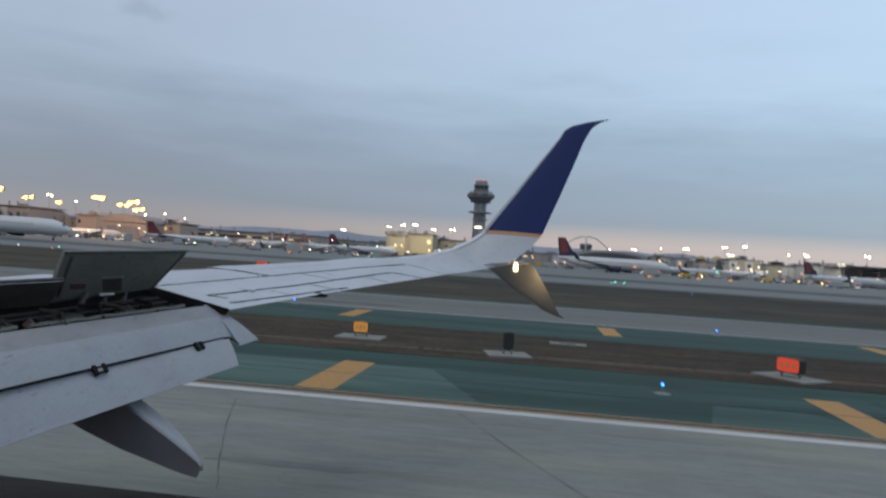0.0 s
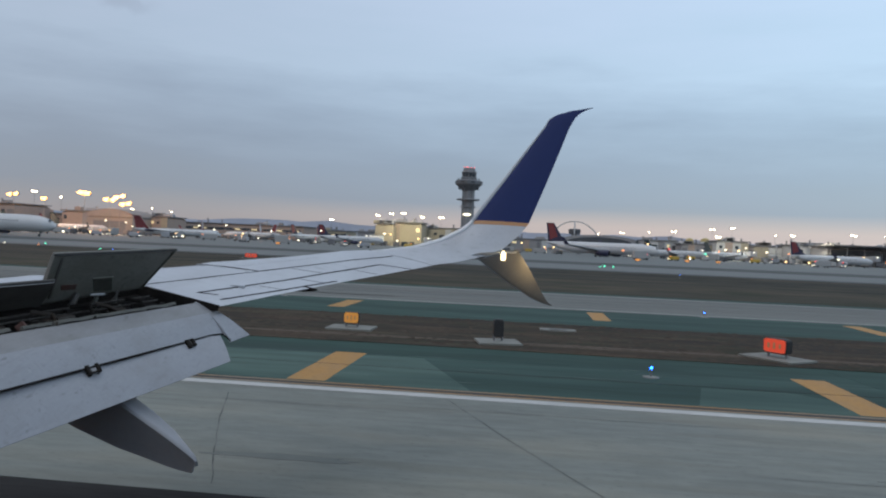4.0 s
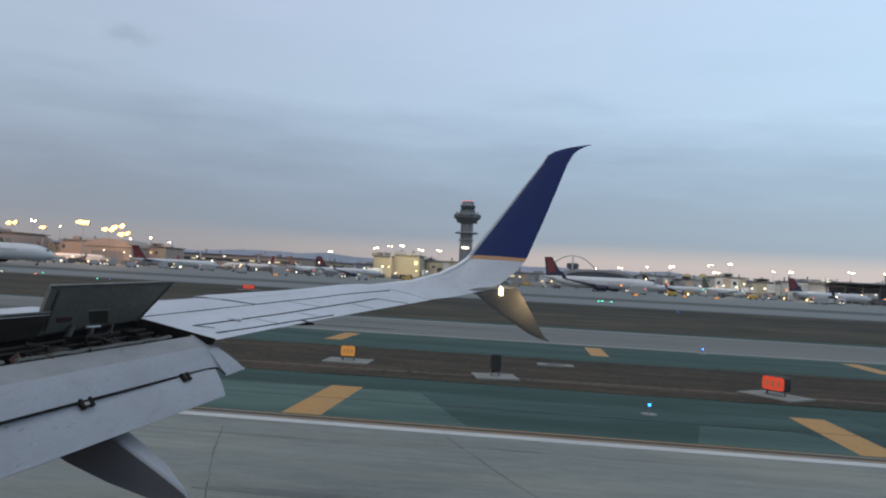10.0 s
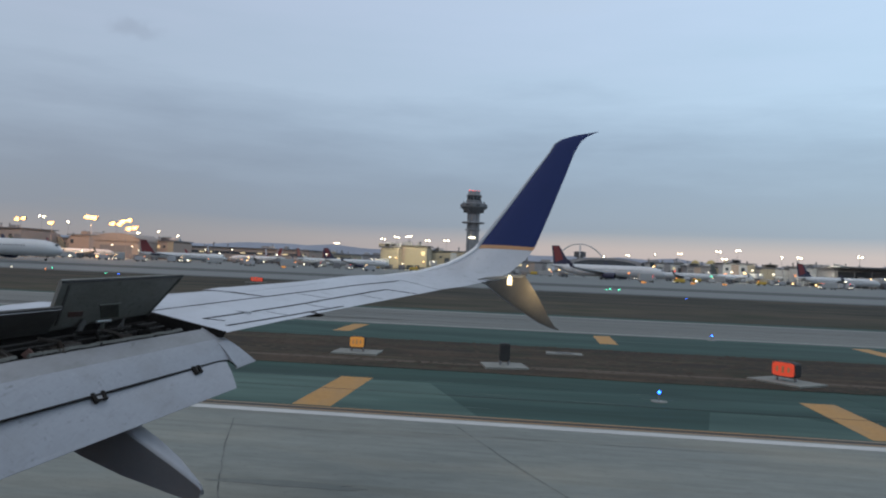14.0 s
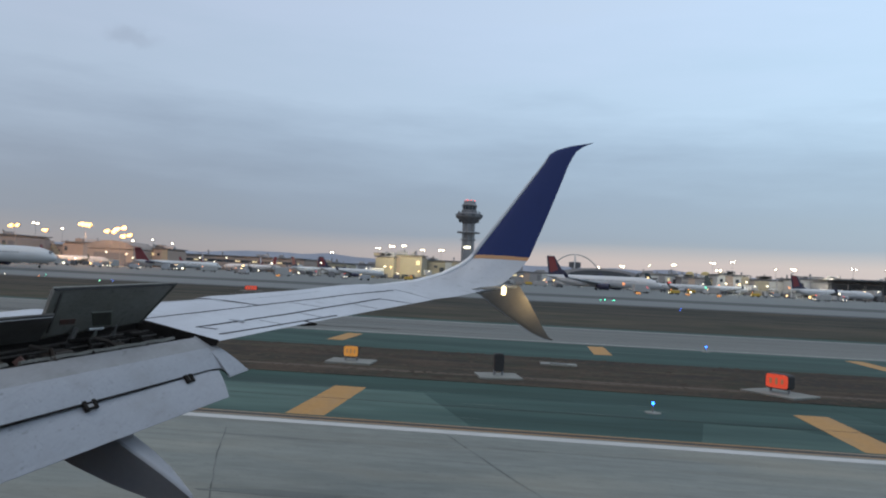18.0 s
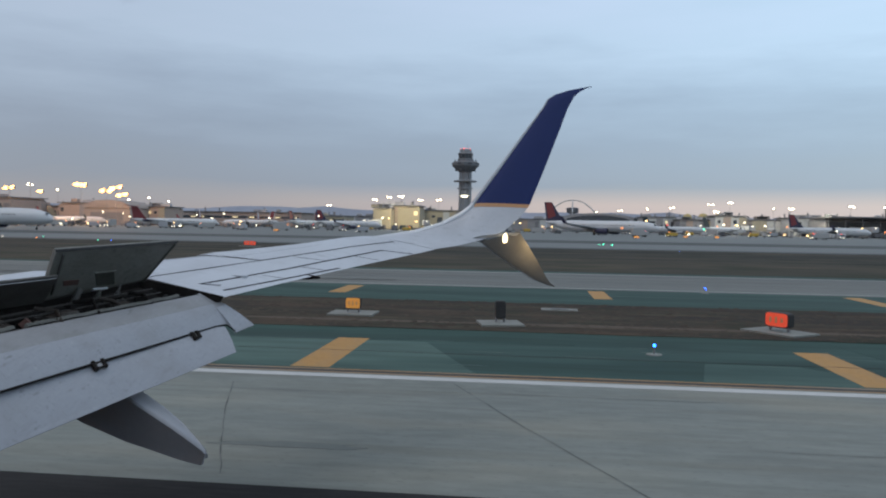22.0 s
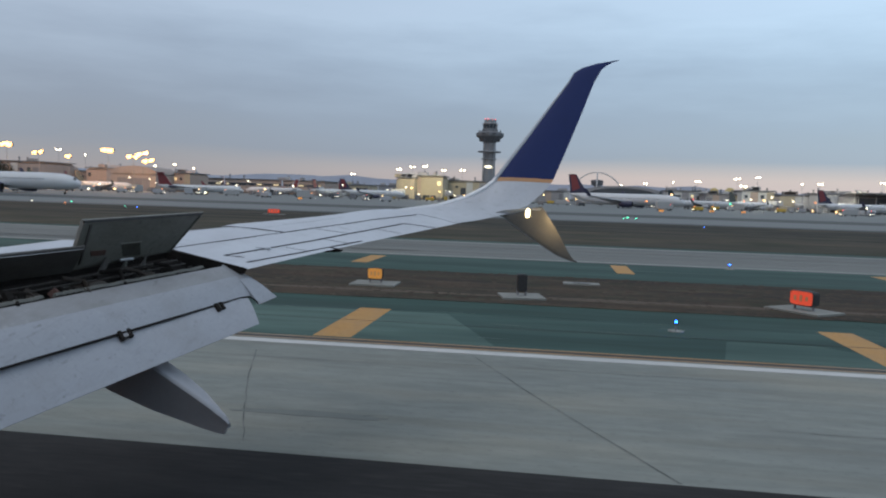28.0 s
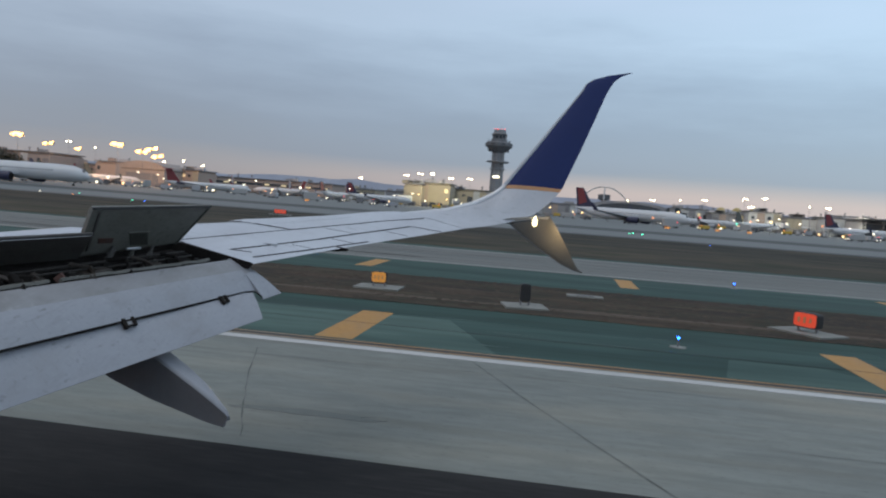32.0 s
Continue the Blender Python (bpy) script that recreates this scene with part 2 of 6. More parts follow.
M_GRASS_DARK = material("dark_stubble", (0.038, 0.041, 0.037), 0.95, 0, 0.5, 0.3, (0.10, 0.7, 1), 0.3, 1.6, (0.064, 0.054, 0.044), 0.8, 0.52, shine=0.05)
M_GRASS_FAR = material("far_infield", (0.068, 0.063, 0.050), 0.95, 0, 0.5, 0.3, (0.12, 0.7, 1), 0.3, 1.6, (0.05, 0.045, 0.038), 0.9, 0.5, shine=0.05)
M_TUFT = material("dry_grass_blades", (0.066, 0.053, 0.043), 0.95, 0, 0.4, 0.8, (0.2, 0.8, 1), 0.0, 3.5, shine=0.05)
M_WHITE_LINE = material("white_marking_paint", (0.46, 0.46, 0.45), 0.7, 0, 0.20, 1.1, (0.3, 1, 1), 0.1, 8.0, (0.30, 0.305, 0.295), 0.7, 0.56)
M_EDGE_LINE = material("worn_edge_paint", (0.30, 0.30, 0.285), 0.8, 0, 0.3, 0.8, (0.15, 1, 1), 0.1, 6.0, (0.19, 0.20, 0.19), 0.9, 0.5, shine=0.2)
M_YELLOW = material("yellow_marking_paint", (0.385, 0.205, 0.060), 0.7, 0, 0.16, 1.5, (1, 0.5, 1), 0.1, 8.0, (0.27, 0.165, 0.075), 0.6, 0.56, shine=0.25)
M_SEAM = material("joint_sealant", (0.134, 0.146, 0.139), 0.8, 0, 0.2, 2, (0.2, 1, 1), 0, shine=0.2)
M_SEAM_DARK = material("dark_joint_sealant", (0.05, 0.052, 0.05), 0.85, 0, 0.2, 2, (0.2, 1, 1), 0, shine=0.15)
M_TAR = material("old_tar_joint", (0.088, 0.094, 0.090), 0.85, 0, 0.35, 1.5, (1, 1, 1), 0, 7.0, (0.135, 0.146, 0.140), 0.9, 0.5, shine=0.2)
M_RUBBER_MARK = material("tyre_rubber_marks", (0.152, 0.164, 0.156), 0.85, 0, 0.25, 0.8, (0.06, 1.2, 1), 0.05, 5, shine=0.2)
M_RUBBER_TAXI = material("old_tyre_rubber", (0.105, 0.105, 0.102), 0.85, 0, 0.3, 0.4, (0.05, 1.0, 1), 0.05, 3, (0.15, 0.15, 0.145), 0.8, 0.52, shine=0.2)
M_WING = material("wing_grey_paint", (0.425, 0.448, 0.488), 0.38, 0, 0.05, 1.1, (1, 1, 1), 0.02, 14, (0.36, 0.372, 0.41), 0.7, 0.56, coat=0.1)
M_FLAP = material("flap_grey_paint", (0.282, 0.294, 0.327), 0.45, 0, 0.07, 1.3, (2.2, 0.5, 1), 0.02, 20, (0.235, 0.243, 0.265), 0.5, 0.58)
M_FLAP_FORE = material("flap_fore_paint", (0.24, 0.243, 0.257), 0.5, 0, 0.10, 1.5, (2.0, 0.5, 1), 0.02, 22, (0.20, 0.20, 0.205), 0.6, 0.56)
M_SLAT = material("bare_slat_skin", (0.26, 0.265, 0.28), 0.5, 0.1, 0.1, 1.5, (1, 0.6, 1), 0.02, 18)
M_FAIRING = material("fairing_paint", (0.25, 0.26, 0.285), 0.4, 0, 0.08, 2.5, (1, 1, 1), 0.03, 14, (0.22, 0.225, 0.24), 0.5, 0.6)
M_FIN = material("dark_fin_paint", (0.165, 0.158, 0.150), 0.45, 0, 0.1, 2.5, (1, 1, 1), 0.03, 14, (0.12, 0.115, 0.11), 0.6, 0.55)
M_BLUE = material("navy_blue_paint", (0.005, 0.017, 0.095), 0.6, 0, 0.07, 2, (1, 1, 1), 0.0, 10, shine=0.3)
# darker and browner than the outer spoiler panel's grey
M_SPOILER_DARK = material("dark_spoiler_underside", (0.088, 0.080, 0.074), 0.65, 0.05, 0.2, 2.2, (1, 1, 2.2), 0.15, 14, (0.10, 0.10, 0.095), 0.6, 0.55)
specks(M_FLAP, (0.10, 0.10, 0.10), 7.0, (2.0, 0.7, 1), 0.66, 0.74, 0.55)
specks(M_FLAP, (0.19, 0.19, 0.195), 16.0, (0.5, 3.0, 0.5), 0.60, 0.78, 0.5)
specks(M_FLAP_FORE, (0.10, 0.095, 0.09), 6.0, (2.0, 0.6, 1), 0.64, 0.74, 0.6)
specks(M_FLAP_FORE, (0.33, 0.33, 0.34), 9.0, (1.0, 1.0, 1), 0.62, 0.75, 0.5)
specks(M_FLAP, (0.150, 0.152, 0.155), 26.0, (1.0, 0.8, 1), 0.60, 0.74, 0.38)
specks(M_FLAP, (0.40, 0.41, 0.44), 14.0, (0.8, 1.6, 1), 0.64, 0.80, 0.3)
specks(M_FLAP, (0.135, 0.135, 0.14), 4.5, (4.0, 0.35, 2.0), 0.60, 0.78, 0.30)
specks(M_FLAP, (0.225, 0.228, 0.24), 2.2, (1.6, 0.9, 1), 0.50, 0.72, 0.6)
specks(M_FLAP_FORE, (0.17, 0.168, 0.165), 2.6, (1.6, 0.8, 1), 0.50, 0.70, 0.6)
specks(M_CONCRETE, (0.128, 0.140, 0.132), 2.0, (0.03, 1.4, 1), 0.52, 0.76, 0.42)
specks(M_CONCRETE, (0.238, 0.258, 0.238), 1.6, (0.05, 1.2, 1), 0.52, 0.76, 0.40)
specks(M_CONCRETE, (0.115, 0.124, 0.120), 0.16, (0.35, 1.3, 1), 0.54, 0.72, 0.45)
specks(M_CONCRETE, (0.240, 0.255, 0.232), 2.6, (0.45, 1.0, 1), 0.50, 0.72, 0.35)
specks(M_CONCRETE, (0.262, 0.250, 0.205), 0.22, (0.5, 1.4, 1), 0.50, 0.68, 0.55)
specks(M_CONCRETE, (0.150, 0.146, 0.125), 0.9, (0.12, 1.3, 1), 0.54, 0.70, 0.40)
specks(M_CONCRETE, (0.095, 0.102, 0.098), 11.0, (0.5, 1.2, 1), 0.58, 0.74, 0.40)
specks(M_GREEN, (0.085, 0.125, 0.115), 0.9, (0.05, 1.5, 1), 0.55, 0.74, 0.5)
specks(M_GRASS, (0.098, 0.080, 0.056), 0.7, (0.16, 1.0, 1), 0.52, 0.70, 0.6)
specks(M_GRASS, (0.026, 0.027, 0.022), 1.1, (0.20, 1.0, 1), 0.54, 0.72, 0.6)
specks(M_GRASS_FAR, (0.045, 0.046, 0.036), 0.25, (0.10, 0.8, 1), 0.50, 0.70, 0.7)
specks(M_GRASS_FAR, (0.098, 0.082, 0.058), 0.10, (0.6, 1.0, 1), 0.50, 0.66, 0.6)
specks(M_GRASS_FAR, (0.034, 0.040, 0.028), 0.22, (0.5, 0.8, 1), 0.54, 0.68, 0.7)
specks(M_GRASS_DARK, (0.080, 0.068, 0.050), 0.12, (0.5, 0.9, 1), 0.52, 0.68, 0.6)
specks(M_GRASS_DARK, (0.026, 0.032, 0.024), 0.20, (0.5, 0.8, 1), 0.54, 0.68, 0.6)
specks(M_GRASS, (0.088, 0.062, 0.046), 0.30, (0.5, 0.9, 1), 0.50, 0.66, 0.6)
specks(M_GRASS, (0.034, 0.038, 0.027), 0.55, (0.5, 0.8, 1), 0.53, 0.66, 0.65)
specks(M_GREEN, (0.030, 0.050, 0.046), 0.22, (0.25, 1.2, 1), 0.52, 0.70, 0.6)
specks(M_ASPHALT, (0.042, 0.042, 0.043), 3.0, (0.4, 2.0, 1), 0.56, 0.72, 0.5)
specks(M_WING, (0.33, 0.34, 0.37), 0.9, (1.4, 0.5, 1), 0.50, 0.68, 0.5)
specks(M_WING, (0.27, 0.28, 0.30), 22.0, (0.6, 1.4, 1), 0.62, 0.74, 0.45)
specks(M_WING, (0.24, 0.25, 0.27), 5.0, (0.5, 2.4, 1), 0.60, 0.78, 0.6)
M_RUST = material("faded_edge_line", (0.34, 0.20, 0.095), 0.8, 0, 0.25, 1.5, (0.2, 1, 1), 0.1, 8.0, (0.2, 0.19, 0.17), 0.7, 0.52, shine=0.2)
M_LEAD = material("bare_edge_bright_rim", (0.60, 0.61, 0.63), 0.32, 0.25, 0.06, 2.0, bump=0, fine=12)
M_GOLD = material("gold_stripe_paint", (0.50, 0.27, 0.13), 0.4, 0, 0.06, 3, bump=0)
M_SPOILER = material("spoiler_underside", (0.185, 0.183, 0.164), 0.6, 0.05, 0.16, 2.2, (1, 1, 2.2), 0.15, 14, (0.19, 0.20, 0.185), 0.5, 0.55)
specks(M_SPOILER, (0.165, 0.162, 0.140), 3.0, (1, 1, 0.5), 0.50, 0.70, 0.6)
specks(M_SPOILER, (0.115, 0.098, 0.088), 1.7, (1.2, 0.5, 2.2), 0.50, 0.68, 0.65)
specks(M_SPOILER, (0.090, 0.085, 0.075), 6.0, (3.0, 2.0, 0.6), 0.58, 0.72, 0.55)
# wing nose: its shading and the reflected ground are in the base colour
M_NOSE_SHADE = material("shaded_wing_nose", (0.105, 0.100, 0.098), 0.9, 0.0, 0.12, 1.2, (1, 0.5, 1), 0.02, 12, (0.16, 0.155, 0.15), 0.6, 0.55, shine=0.05)
M_BROWN_METAL = material("dark_brown_metal", (0.038, 0.029, 0.023), 0.5, 0.2, 0.35, 8, bump=0.15, second=(0.030, 0.026, 0.022), amount=0.7)
M_SEAL_GREY = material("grey_rubber_seal", (0.120, 0.120, 0.109), 0.75, 0, 0.25, 5, (1, 0.6, 1), 0.1, 22, (0.09, 0.088, 0.08), 0.7, 0.52)
# near-black: the bay's deep shade put into the colour, shared by dark fittings
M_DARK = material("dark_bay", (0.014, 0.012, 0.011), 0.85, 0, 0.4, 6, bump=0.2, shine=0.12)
M_GAP = material("shadowed_gap", (0.020, 0.022, 0.027), 0.8, 0, 0.3, 6, bump=0, shine=0.2)
M_RECESS = material("dark_olive_plate", (0.062, 0.064, 0.052), 0.6, 0, 0.35, 5, bump=0.1, second=(0.035, 0.034, 0.030), amount=0.8)
M_RUSTY = material("rusty_red_plate", (0.105, 0.052, 0.042), 0.7, 0, 0.35, 7, bump=0.1, second=(0.075, 0.062, 0.055), amount=0.8)
M_METAL = material("worn_metal", (0.085, 0.085, 0.08), 0.55, 0.5, 0.25, 9, bump=0.1)
M_BRONZE = material("hydraulic_line", (0.024, 0.020, 0.017), 0.7, 0.0, 0.3, 9, bump=0.1)
M_RUB = material("black_rubber", (0.02, 0.02, 0.021), 0.7, 0, 0.2, 8, bump=0.05)
L_NAV = lamp_glass("nav_lamp_glass", (1.0, 0.80, 0.45), 5.0)
L_WARM = lamp_glass("warm_flood_glass", (1.0, 0.50, 0.13), 7.0)
L_WHITE = lamp_glass("white_flood_glass", (1.0, 0.84, 0.55), 20.0)
L_PANE = lamp_glass("bright_pane", (1.0, 0.90, 0.66), 3.0)
L_RAMP = lamp_glass("amber_ramp_glass", (1.0, 0.62, 0.25), 4.5)
L_ORANGE = lamp_glass("orange_glass", (1.0, 0.30, 0.06), 2.2)
L_RED = lamp_glass("red_glass", (1.0, 0.07, 0.05), 2.0)
L_GREEN = lamp_glass("green_glass", (0.1, 0.9, 0.5), 3.0)
L_BLUE = lamp_glass("blue_glass", (0.015, 0.13, 1.0), 11.0)
L_WINDOW = lamp_glass("lit_window", (0.8, 0.66, 0.38), 0.5)
M_WALL_A = material("beige_stucco", (0.36, 0.32, 0.24), 0.85, 0, 0.12, 0.15, bump=0.1, fine=1.5, second=(0.26, 0.24, 0.19), amount=0.6)
M_WALL_B = material("grey_concrete_wall", (0.25, 0.25, 0.26), 0.85, 0, 0.12, 0.15, bump=0.1, fine=1.5, second=(0.18, 0.18, 0.19), amount=0.6)
M_WALL_C = material("brown_brick_wall", (0.265, 0.235, 0.220), 0.85, 0, 0.14, 0.2, bump=0.1, fine=2.0)
M_WALL_D = material("white_panel_wall", (0.44, 0.45, 0.45), 0.7, 0, 0.1, 0.15, bump=0.05, fine=1.5)
M_WALL_E = material("dusky_pink_wall", (0.34, 0.27, 0.23), 0.85, 0, 0.12, 0.15, bump=0.1, fine=1.5, second=(0.26, 0.22, 0.20), amount=0.6)
# roof, glazing, dark panels and brown wall lightened: haze put into their colours
M_ROOF = material("dark_roof", (0.165, 0.168, 0.180), 0.9, 0, 0.15, 0.2, bump=0.05)
M_GLASS = material("dark_glazing", (0.050, 0.060, 0.072), 0.15, 0, 0.1, 0.3, bump=0)
M_PLANE = material("white_aircraft_paint", (0.50, 0.515, 0.53), 0.35, 0, 0.05, 0.25, bump=0, coat=0.2)
M_PLANE_GREY = material("grey_aircraft_paint", (0.33, 0.34, 0.36), 0.4, 0, 0.06, 0.3, bump=0)
M_RED = material("red_tail_paint", (0.17, 0.03, 0.036), 0.4, 0, 0.08, 0.4, bump=0)
M_NAVY = material("navy_tail_paint", (0.022, 0.025, 0.06), 0.4, 0, 0.08, 0.4, bump=0)
M_TEAL = material("dark_teal_tail_paint", (0.02, 0.035, 0.04), 0.4, 0, 0.08, 0.4, bump=0)
M_TOWER = material("tower_concrete", (0.212, 0.222, 0.236), 0.8, 0, 0.1, 0.1, (1, 1, 0.4), 0.05, 0.8)
M_TOWER_DARK = material("tower_head_panels", (0.122, 0.130, 0.142), 0.7, 0, 0.12, 0.1, (1, 1, 0.5), 0.05, 0.8)
M_OLD = material("dark_tower_panels", (0.085, 0.088, 0.098), 0.6, 0, 0.12, 0.15, bump=0.05)
M_ARCH = material("arch_white", (0.42, 0.42, 0.42), 0.6, 0, 0.06, 0.1, bump=0)
# distance haze is put into the hills' pale blue colour
M_HILL = material("haze_tinted_hills", (0.285, 0.305, 0.36), 1.0, 0, 0.10, 0.004, bump=0, fine=0.02, shine=0)
M_TRUCK = material("vehicle_white", (0.33, 0.33, 0.325), 0.5, 0, 0.08, 0.8, bump=0)
M_TRUCK_Y = material("vehicle_yellow", (0.48, 0.32, 0.05), 0.5, 0, 0.08, 0.8, bump=0)
M_POLE = material("galvanised_pole", (0.22, 0.22, 0.23), 0.5, 0.5, 0.1, 1, bump=0)
M_SIGN_Y = material("sign_face_orange", (0.58, 0.25, 0.05), 0.5, 0, 0.1, 3, bump=0, glow=0.4)
M_SIGN_GLOW = material("sign_face_amber", (0.75, 0.30, 0.07), 0.5, 0, 0.1, 3, bump=0, glow=0.9)
M_SIGN_R = material("sign_face_red", (0.62, 0.065, 0.030), 0.5, 0, 0.1, 3, bump=0, glow=0.55)
M_TANK = material("tank_yellow_paint", (0.42, 0.33, 0.13), 0.6, 0, 0.14, 0.4, bump=0, second=(0.33, 0.26, 0.12), amount=0.6)
M_PAD = material("pale_pad_concrete", (0.205, 0.21, 0.195), 0.85, 0, 0.15, 1.2, bump=0.1, fine=6.0, shine=0.2)
M_TREE = material("tree_leaves", (0.036, 0.040, 0.030), 0.9, 0, 0.35, 0.8, bump=0)
M_TRUNK = material("tree_bark", (0.08, 0.06, 0.045), 0.9, 0, 0.2, 2, bump=0.1)


# ---------------------------------------------------------------- mesh helpers
class Mesh:
    """Collects vertices and faces of one mesh."""

    def __init__(self):
        self.v, self.f, self.mi = [], [], []

    def add(self, verts, faces, mi=0):
        o = len(self.v)
        self.v += [tuple(p) for p in verts]
        self.f += [tuple(i + o for i in f) for f in faces]
        self.mi += [mi] * len(faces)
        return self

    def box(self, c, s, m=None, mi=0):
        """A box with chamfered long edges: centre, size, optional turn."""
        x, y, z = (a / 2 for a in s)
        b = min(x, y, z) * 0.18
        pts = []
        for sz, inset in ((-z, b), (-z + b, 0), (z - b, 0), (z, b)):
            pts += [(-x + inset, -y + inset, sz), (x - inset, -y + inset, sz), (x - inset, y - inset, sz), (-x + inset, y - inset, sz)]
        fs = [(3, 2, 1, 0), (12, 13, 14, 15)]
        for k in range(3):
            for i in range(4):
                j = (i + 1) % 4
                fs.append((4 * k + i, 4 * k + j, 4 * k + 4 + j, 4 * k + 4 + i))
        pts = [Vector(p) for p in pts]
        if m is not None:
            pts = [m @ p for p in pts]
        return self.add([p + Vector(c) for p in pts], fs, mi)

    def loft(self, rings, cap=True, mi=0):
        n = len(rings[0])
        fs = [tuple(k * n + a for a in (i, (i + 1) % n)) + tuple((k + 1) * n + a for a in ((i + 1) % n, i))
              for k in range(len(rings) - 1) for i in range(n)]
        if cap:
            fs += [tuple(reversed(range(n))), tuple((len(rings) - 1) * n + i for i in range(n))]
        return self.add([p for r in rings for p in r], fs, mi)

    def tube(self, path, radii, n=10, mi=0):
        path = [Vector(p) for p in path]
        if not isinstance(radii, (list, tuple)):
            radii = [radii] * len(path)
        rings = []
        for i, p in enumerate(path):
            d = (path[min(i + 1, len(path) - 1)] - path[max(i - 1, 0)]).normalized()
            a = d.cross(Vector((0, 0, 1)) if abs(d.z) < 0.9 else Vector((1, 0, 0))).normalized()
            b = d.cross(a)
            rings.append([p + (a * math.cos(2 * math.pi * k / n) + b * math.sin(2 * math.pi * k / n)) * radii[i] for k in range(n)])
        return self.loft(rings, True, mi)

    def lathe(self, c, profile, n=16, mi=0):
        """profile: (radius, height) pairs, from the bottom up."""
        return self.loft([[(c[0] + r * math.cos(2 * math.pi * k / n), c[1] + r * math.sin(2 * math.pi * k / n), c[2] + h) for k in range(n)]
                          for r, h in profile], True, mi)

    def slab(self, outline, z0, z1, mi=0):
        n = len(outline)
        return self.loft([[(x, y, z0) for x, y in outline], [(x, y, z1) for x, y in outline]], True, mi)

    def data(self, name, mats, smooth=False):
        me = bpy.data.meshes.new(name)
        me.from_pydata(self.v, [], self.f)
        for m in mats if isinstance(mats, (list, tuple)) else [mats]:
            me.materials.append(m)
        me.polygons.foreach_set("material_index", self.mi)
        bm = bmesh.new()
        bm.from_mesh(me)
        bmesh.ops.recalc_face_normals(bm, faces=bm.faces)
        bm.to_mesh(me)
        bm.free()
        if smooth:
            me.polygons.foreach_set("use_smooth", [True] * len(me.polygons))
            me.set_sharp_from_angle(angle=radians(38))
        me.update()
        return me


def part(name, mesh, mats, parent, label="", smooth=False, m=None):
    ob = new(name, mesh.data(name, mats, smooth) if isinstance(mesh, Mesh) else mesh)
    ob.parent = parent
    if m is not None:
        ob.matrix_basis = m
    if label:
        tagged(ob, label)
    return ob


def thing(name, x, y, z, label, category, group="", kind="", turn=0.0):
    ob = new(name)
    ob.empty_display_size = 0.3
    ob.matrix_basis = pose(x, y, z, 0, 0, turn)
    return tagged(ob, label, category, group, kind)


def setting(name, mesh, mats, label, category, smooth=False):
    return tagged(new(name, mesh.data(name, mats, smooth)), label, category, kind="structure")


def place(az, far):
    """A place on the ground: degrees aft of square to the aircraft, metres from its window."""
    return far * math.sin(radians(az)), far * math.cos(radians(az))


# ---------------------------------------------------------------- ground: strips that run along the runway
FAR = 2600.0


def strip(name, y0, y1, z, mat, label, category, x0=-FAR, x1=FAR):
    return setting(name, Mesh().slab([(x0, y0), (x1, y0), (x1, y1), (x0, y1)], z - 0.25, z), mat, label, category)


def ragged(name, y0, y1, z, wave, mat, label, category):
    """A strip of grass whose edges wander."""
    xs = [-FAR] + [-200 + 1.25 * k for k in range(321)] + [FAR]
    near = [(x, y0 + wave * (noise.noise(Vector((x * 0.06, y0, 0))) + 0.6 * noise.noise(Vector((x * 0.43, y0, 2))))) for x in xs]
    far = [(x, y1 + wave * (noise.noise(Vector((x * 0.05, y1, 0))) + 0.6 * noise.noise(Vector((x * 0.37, y1, 2))))) for x in xs]
    m, n = Mesh(), len(xs)
    pts = near + far
    m.add([(x, y, z) for x, y in pts] + [(x, y, z - 0.25) for x, y in pts],
          [(j, j + 1, n + j + 1, n + j) for j in range(n - 1)] + [(j, j + 1, 2 * n + j + 1, 2 * n + j) for j in range(n - 1)] + [(n + j, n + j + 1, 3 * n + j + 1, 3 * n + j) for j in range(n - 1)])
    return setting(name, m, mat, label, category)


setting("ground", Mesh().slab([(-4800, -900), (4800, -900), (4800, 4800), (-4800, 4800)], -1.3, -0.30), M_GRASS_FAR,
        "dry open ground that reaches to the hazy hills", "ground")
strip("road_asphalt", -60, 11.2, 0.0, M_ASPHALT, "dark smooth asphalt surface under the aircraft", "asphalt")
strip("road_runway", 11.2, 20.4, 0.0, M_CONCRETE, "weathered grey concrete edge of the runway", "runway")
strip("pavement_green", 20.4, 27.2, 0.0, M_GREEN, "green painted paved shoulder beside the runway", "shoulder")
strip("pavement_bare", 27.2, 29.9, 0.0, M_GREEN_DARK, "dark unpainted edge of the paved shoulder", "shoulder")
ragged("ground_infield", 29.0, 39.9, 0.02, 0.22, M_GRASS, "dry brown grass infield between the pavements", "grass")
strip("pavement_bare_far", 39.0, 41.6, 0.0, M_GREEN_DARK, "dark unpainted edge of the far shoulder", "shoulder")
strip("pavement_green_far", 41.6, 49.8, 0.0, M_GREEN, "green painted paved shoulder of the taxiway", "shoulder")
strip("road_taxiway", 49.8, 66.8, 0.0, M_TAXI, "pale grey concrete taxiway", "taxiway")
strip("pavement_green_verge", 66.8, 70.5, 0.0, M_GREEN_DARK, "narrow dark shoulder past the taxiway", "shoulder")
ragged("ground_infield_far", 69.0, 108.0, 0.008, 0.9, M_GRASS_FAR, "dry brown grass beyond the taxiway", "grass")
ragged("ground_stubble", 98.0, 140.0, 0.016, 2.4, M_GRASS_DARK, "dark low stubble beyond the dry grass", "grass")
strip("road_shoulder", 136.0, 148.0, 0.0, M_SHOULDER, "worn grey asphalt shoulder of the apron taxiway", "shoulder")
strip("road_apron_taxiway", 148.0, 190.0, 0.0, M_APRON, "pale concrete taxiway along the apron", "taxiway")
